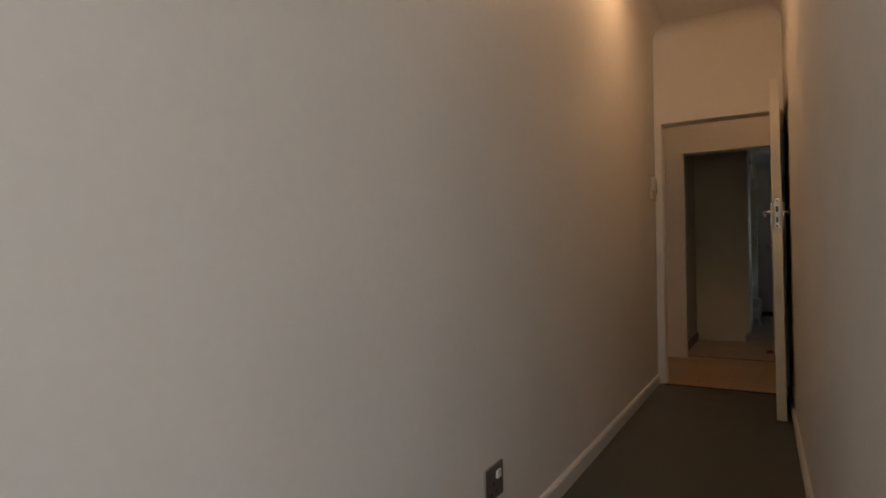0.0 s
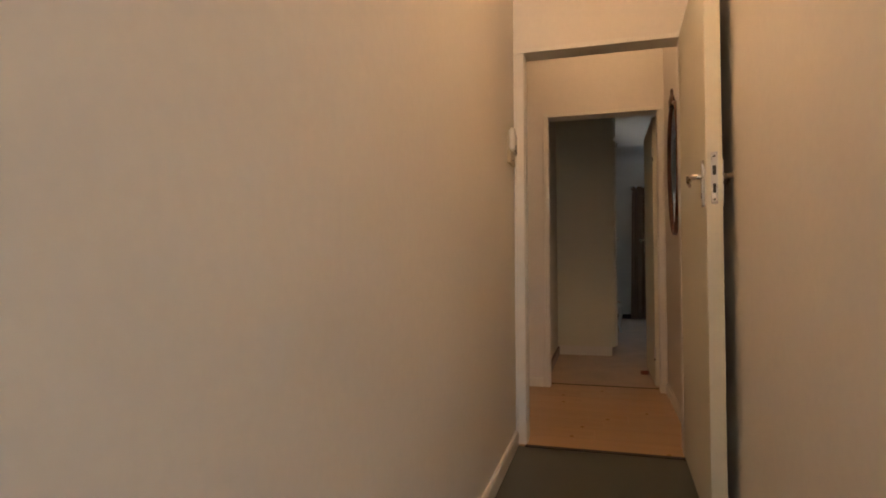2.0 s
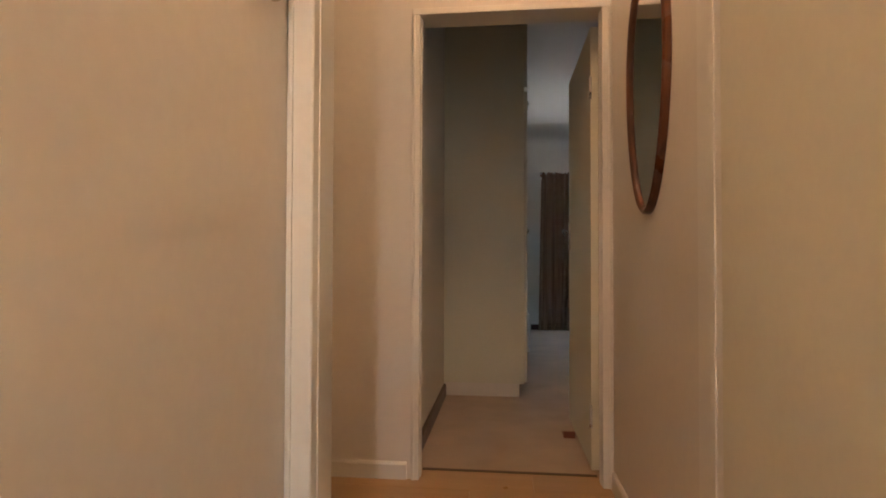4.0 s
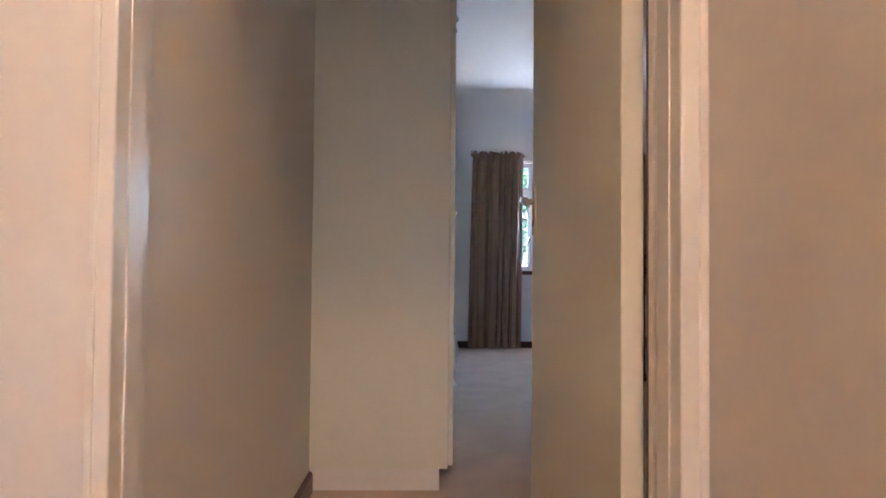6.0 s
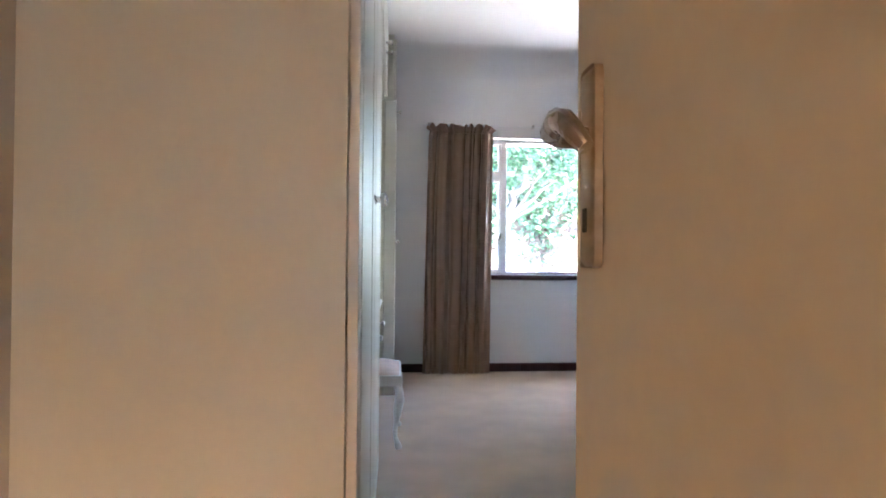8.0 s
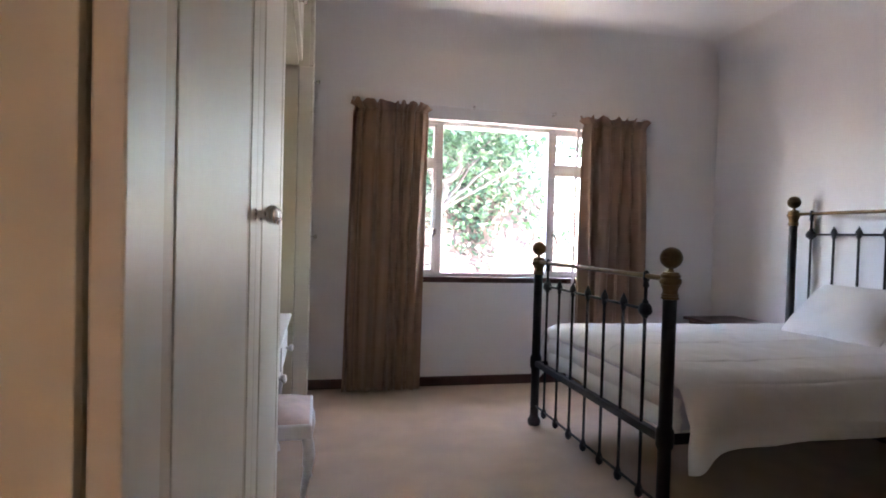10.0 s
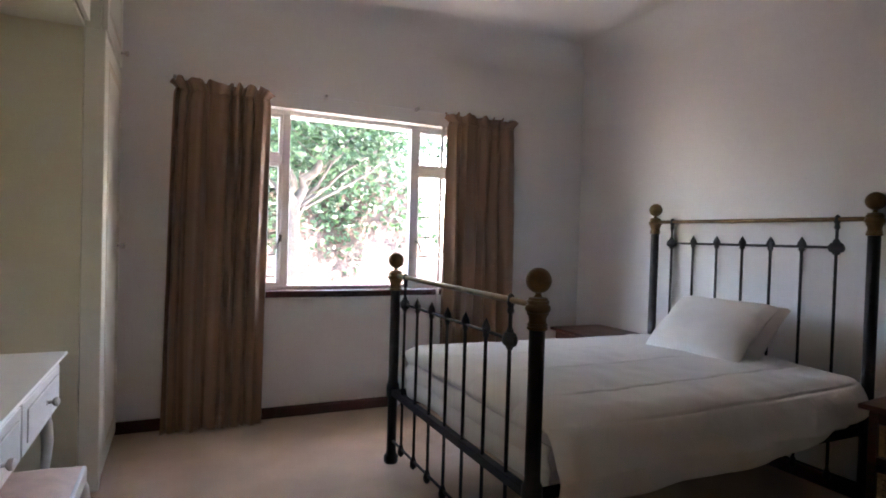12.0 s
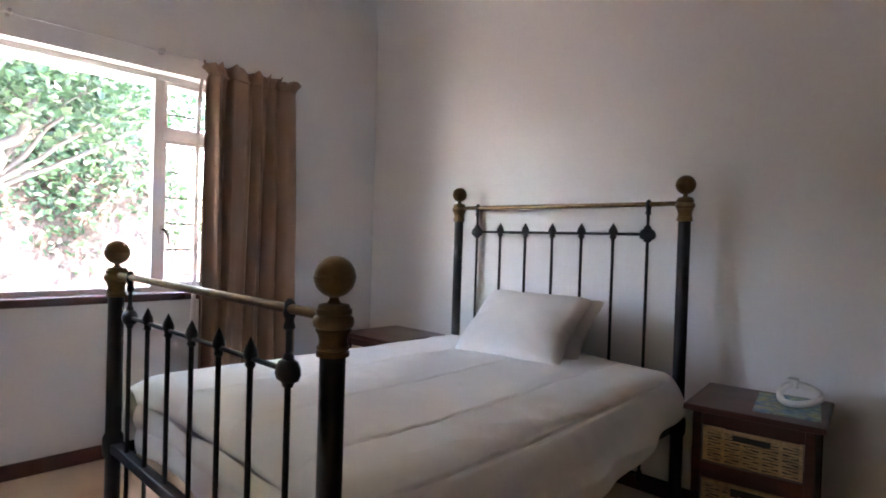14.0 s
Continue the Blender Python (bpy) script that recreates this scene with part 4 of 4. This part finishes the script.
# ---------- bedside tables ----------
def bedside_table(x0, x1, y0, y1, z1, label):
    ob = thing("bedside_table", label, "bedside table", "bedside tables")
    part("top", box(x0, x1, y0, y1, z1 - 0.022, z1, 0.005), M_MAHOGANY, ob)
    ax0, ax1, ay0, ay1 = x0 + 0.03, x1 - 0.02, y0 + 0.03, y1 - 0.03
    lw = 0.032
    for x in (ax0, ax1 - lw):
        for y in (ay0, ay1 - lw):
            part("leg", box(x, x + lw, y, y + lw, 0.0, z1 - 0.022, 0.003), M_MAHOGANY, ob)
    fronts = ((z1 - 0.075, z1 - 0.022), (0.325, 0.385), (0.13, 0.165))
    for b0, b1 in fronts:
        part("rail", box(ax0 + 0.002, ax0 + lw - 0.004, ay0 + lw, ay1 - lw, b0, b1, 0.002), M_MAHOGANY, ob)
    for y in (ay0 + 0.004, ay1 - 0.022):
        part("side_panel", box(ax0 + lw, ax1 - lw, y, y + 0.018, 0.13, z1 - 0.022), M_MAHOGANY, ob)
    part("back_panel", box(ax1 - 0.016, ax1 - 0.006, ay0 + lw, ay1 - lw, 0.13, z1 - 0.022), M_MAHOGANY, ob)
    for zb, zt in ((0.39, z1 - 0.082), (0.172, 0.32)):
        part("shelf", box(ax0 + 0.03, ax1 - 0.02, ay0 + 0.022, ay1 - 0.022, zb - 0.012, zb - 0.002), M_MAHOGANY, ob)
        by0, by1 = ay0 + lw + 0.006, ay1 - lw - 0.006
        bm = bmesh.new()
        xf = ax0 + 0.012
        add_box(bm, xf + 0.008, ax1 - 0.04, by0 + 0.004, by0 + 0.012, zb, zt - 0.006)
        add_box(bm, xf + 0.008, ax1 - 0.04, by1 - 0.012, by1 - 0.004, zb, zt - 0.006)
        bk = part("basket", bm, M_WICKER, ob, "woven tan wicker basket drawer")
        # near-black sheet behind the weave paints the shade inside the basket
        part("liner", box(xf + 0.010, xf + 0.014, by0 + 0.013, by1 - 0.013, zb, zt - 0.012), M_DARK, bk, "dark sheet standing in for the basket's shaded inside")
        hy0, hy1 = (by0 + by1) / 2 - 0.062, (by0 + by1) / 2 + 0.062
        rows = int((zt - zb) / 0.0105)
        wv = bmesh.new()
        stakes = 5
        for r in range(rows):
            z = zb + 0.004 + r * 0.0105
            spans = [(by0, by1)]
            if zt - 0.040 < z < zt - 0.016:
                spans = [(by0, hy0), (hy1, by1)]
            for s0, s1 in spans:
                pts = []
                k = max(4, int((s1 - s0) / 0.02))
                for i in range(k + 1):
                    y = s0 + (s1 - s0) * i / k
                    ph = (y - by0) / (by1 - by0) * stakes * math.pi
                    pts.append((xf + 0.004 * math.cos(ph) * (1 if r % 2 else -1), y, z + 0.001 * math.sin(ph * 1.7 + r)))
                add_tube(wv, pts, 0.0036, 6)
        part("weave", wv, M_WICKER, bk, smooth=True)
        for i in range(stakes + 1):
            y = by0 + 0.004 + (by1 - by0 - 0.008) * i / stakes
            part("stake", box(xf - 0.0015, xf + 0.006, y - 0.006, y + 0.006, zb, zt - (0.040 if hy0 < y < hy1 else 0.004), 0.002), M_WICKER, bk)
        part("basket_rim", tube([(xf, by0, zt - 0.006), (xf, by1, zt - 0.006)], 0.008, 8), M_WICKER, bk)
        # dark plate in the opening, coloured as the shade within
        part("hand_hole", box(xf + 0.006, xf + 0.009, hy0, hy1, zt - 0.038, zt - 0.016), M_DARK, bk)
    return ob


ob = bedside_table(-0.22, 0.22, -0.228, 0.228, 0.60, "dark mahogany bedside table with wicker basket drawers")
ob.matrix_world = pose(3.81, 4.175, 0, 0, 0, 6)
bedside_table(3.56, 4.035, 6.06, 6.54, 0.585, "dark mahogany bedside table beside the window curtain")

ob = thing("booklet", "blue and green printed card on the bedside table", "booklet")
bm = box(-0.16, 0.16, -0.105, 0.105, 0, 0.006, 0.001)
bmesh.ops.transform(bm, matrix=pose(3.83, 4.085, 0.601, 0, 0, 10), verts=bm.verts)
part("cover", bm, M_BOOK, ob)
ob = thing("ring_toy", "white looped plastic band lying on the booklet", "band")
pts = []
for i in range(25):
    a_ = 2 * math.pi * i / 24
    pts.append((3.88 + 0.075 * math.cos(a_), 4.055 + 0.068 * math.sin(a_), 0.621 + 0.022 * (1 + math.cos(a_)) + 0.006 * math.sin(a_ * 2)))
part("band", tube(pts, 0.0125, 8), M_WHITE_CERAMIC, ob, smooth=True)
part("clip", box(3.93, 3.965, 4.075, 4.115, 0.650, 0.690, 0.006), M_WHITE_CERAMIC, ob)

# ---------- garden ----------
structure("ground", surface(2, 2, lambda u, v: (-400 + 800 * u, -400 + 800 * v, -0.32)), M_GROUND, "dry sandy ground", "ground")


def bank_z(x, y):
    t = max(0.0, min(1.0, (y - 9.8) / 3.0))
    base = -0.3 + 3.1 * t * t * (3 - 2 * t)
    k = max(0.0, min(1.0, (x - 4.2) / 1.6), min(1.0, (-3.3 - x) / 1.8))
    base = base * (1 - 0.93 * k * k * (3 - 2 * k)) - 0.1 * k
    return base + 0.18 * noise.noise(Vector((x * 0.7, y * 0.7, 0))) + 0.06 * noise.noise(Vector((x * 2.3, y * 2.3, 3)))


structure("garden_bank", surface(80, 40, lambda u, v: (-9 + 24 * u, 9.3 + 12 * v, bank_z(-9 + 24 * u, 9.3 + 12 * v) - (0.2 if v == 0 else 0))), M_BANK, "sloping garden bank with leaf litter", "bank", True)


def leaf_cloud(points, size, seed):
    """Small folded leaves at the given points, one quad pair each."""
    rng = np.random.default_rng(seed)
    n = len(points)
    p = np.array(points)
    d = rng.normal(size=(n, 3))
    d[:, 2] = d[:, 2] * 0.5 - 0.25
    d /= np.linalg.norm(d, axis=1)[:, None]
    side = np.cross(d, rng.normal(size=(n, 3)))
    side /= np.linalg.norm(side, axis=1)[:, None]
    nrm = np.cross(d, side)
    s = size * rng.uniform(0.6, 1.4, n)[:, None]
    v = np.stack([p, p + d * s * 0.5 + side * s * 0.3 + nrm * s * 0.08, p + d * s, p + d * s * 0.5 - side * s * 0.3 + nrm * s * 0.08], axis=1).reshape(-1, 3)
    i = np.arange(n) * 4
    faces = np.concatenate([np.stack([i, i + 1, i + 2], 1), np.stack([i, i + 2, i + 3], 1)])
    me = bpy.data.meshes.new("leaves")
    me.from_pydata(v.tolist(), [], faces.tolist())
    return me


def branching(base, top, r0, r1, seed, bend=0.15, n=8):
    rng = random.Random(seed)
    b, t = Vector(base), Vector(top)
    pts = []
    for i in range(n + 1):
        k = i / n
        w = math.sin(math.pi * k) * bend
        pts.append(b.lerp(t, k) + Vector((rng.uniform(-w, w), rng.uniform(-w, w), 0)))
    return pts, [r0 + (r1 - r0) * i / n for i in range(n + 1)]


def tree(x, y, z, label, seed, limbs, crown_n, trunk_r, leaf, mat):
    """limbs: (start height, end offset, radius) for each; the crown hangs about the limb ends."""
    ob = thing("tree", label, "tree")
    rng = random.Random(seed)
    bm = bmesh.new()
    ends = []
    for k, (h0, off, r) in enumerate(limbs):
        start = Vector((x, y, z)) if k == 0 else Vector((x, y, z)) + Vector(limbs[0][1]) * h0
        end = start + Vector(off)
        pts, rad = branching(start, end, r, r * 0.45, seed + k, 0.06)
        if k == 0:
            rad[0] *= 1.35
        add_tube(bm, pts, rad, 9)
        ends.append((end, r))
        if k:
            for q in range(4):
                s = pts[4 + q]
                e2 = s + Vector((rng.uniform(-0.9, 0.9), rng.uniform(-0.9, 0.9), rng.uniform(0.1, 0.9)))
                p2, r2 = branching(s, e2, r * 0.17, r * 0.06, seed + 31 * k + q, 0.08, 5)
                add_tube(bm, p2, r2, 6)
                ends.append((e2, r * 0.2))
    part("trunk", bm, M_BARK, ob, "pale grey branching trunk", True)
    pts = []
    for i in range(crown_n):
        e2, _ = ends[1 + rng.randrange(len(ends) - 1)]
        p = e2 + Vector((rng.gauss(0, 0.38), rng.gauss(0, 0.38), rng.gauss(0.05, 0.24)))
        if p.z > 1.95 + 0.35 * noise.noise(p * 1.7):
            pts.append(p)
    me = leaf_cloud(pts, leaf, seed)
    me.materials.append(mat)
    c = new("crown", me)
    c.parent = ob
    return ob


tree(1.97, 9.25, -0.3, "slender tree with a pale forked trunk and green crown", 3,
     [(0, (0.13, 0.0, 1.85), 0.125), (0.98, (-0.12, 0.03, 0.62), 0.062), (1.0, (0.34, 0.05, 0.75), 0.06), (0.9, (0.75, 0.2, 1.1), 0.028), (0.97, (1.5, 0.5, 1.1), 0.024),
      (1.0, (1.0, 0.9, 1.3), 0.028), (0.98, (-0.9, 0.4, 1.2), 0.035), (0.95, (2.0, 1.0, 1.15), 0.024)], 11000, 0.10, 0.085, M_LEAF)
rng = random.Random(12)
pts, pts2 = [], []
while len(pts) < 15000:
    x, y = rng.uniform(-4.6, 6.5), rng.uniform(10.7, 13.6)
    dens = noise.noise(Vector((x * 1.1, y * 1.1, 7))) * 1.2 + (y - 11.75) * 0.9
    if dens - 1.3 * max(0.0, x - 4.4) - 1.3 * max(0.0, -3.3 - x) < rng.uniform(-0.5, 0.4):
        continue
    lift = 0.05 + 0.5 * rng.random() ** 1.4 * (0.5 + noise.noise(Vector((x * 1.3, y * 1.3, 2))))
    (pts if rng.random() < 0.45 else pts2).append(Vector((x, y, bank_z(x, y) + max(0.03, lift))))
for nm, pp, mt, lb in (("ivy_undergrowth", pts, M_LEAF, "dense dark green undergrowth on the bank"), ("shrub_leaves", pts2, M_LEAF_PALE, "pale sunlit shrub leaves on the bank")):
    me = leaf_cloud(pp, 0.10, len(nm))
    me.materials.append(mt)
    tagged(new(nm, me), lb, "undergrowth", "", "stuff")

# roof edge outside the window
structure("roof_eave", box(-0.6, 4.7, BY1 + 0.22, BY1 + 0.60, 2.20, 2.23), M_CEIL, "white painted eave soffit", "roof")
structure("roof_fascia", box(-0.6, 4.7, BY1 + 0.60, BY1 + 0.622, 2.125, 2.32, 0.003), M_CEIL, "white painted fascia board", "roof")
structure("roof", box(-3.2, 4.9, -8.6, BY1 + 0.56, H + 0.12, H + 0.2), M_BRICKWALL, "flat roof over the rooms", "roof")

# ---------- laminate planks of the hall ----------
rng = random.Random(21)
pm = {}
y = -0.03
row = 0
while y < 1.50:
    wdt = min(0.19, 1.503 - y)
    x = -2.59 - rng.uniform(0, 0.9)
    while x < XR:
        x0, x1 = max(x, -2.59), min(x + 1.2, XR - 0.001)
        x += 1.2
        if x1 - x0 < 0.03:
            continue
        me_bm = box(0, x1 - x0 - 0.0012, 0, wdt - 0.0012, -0.008, 0, 0.0008, 1)
        part("plank", me_bm, M_LAMINATE, hall_floor).location = (x0, y, 0.0)
    y += wdt
    row += 1
    if wdt < 0.1:
        break
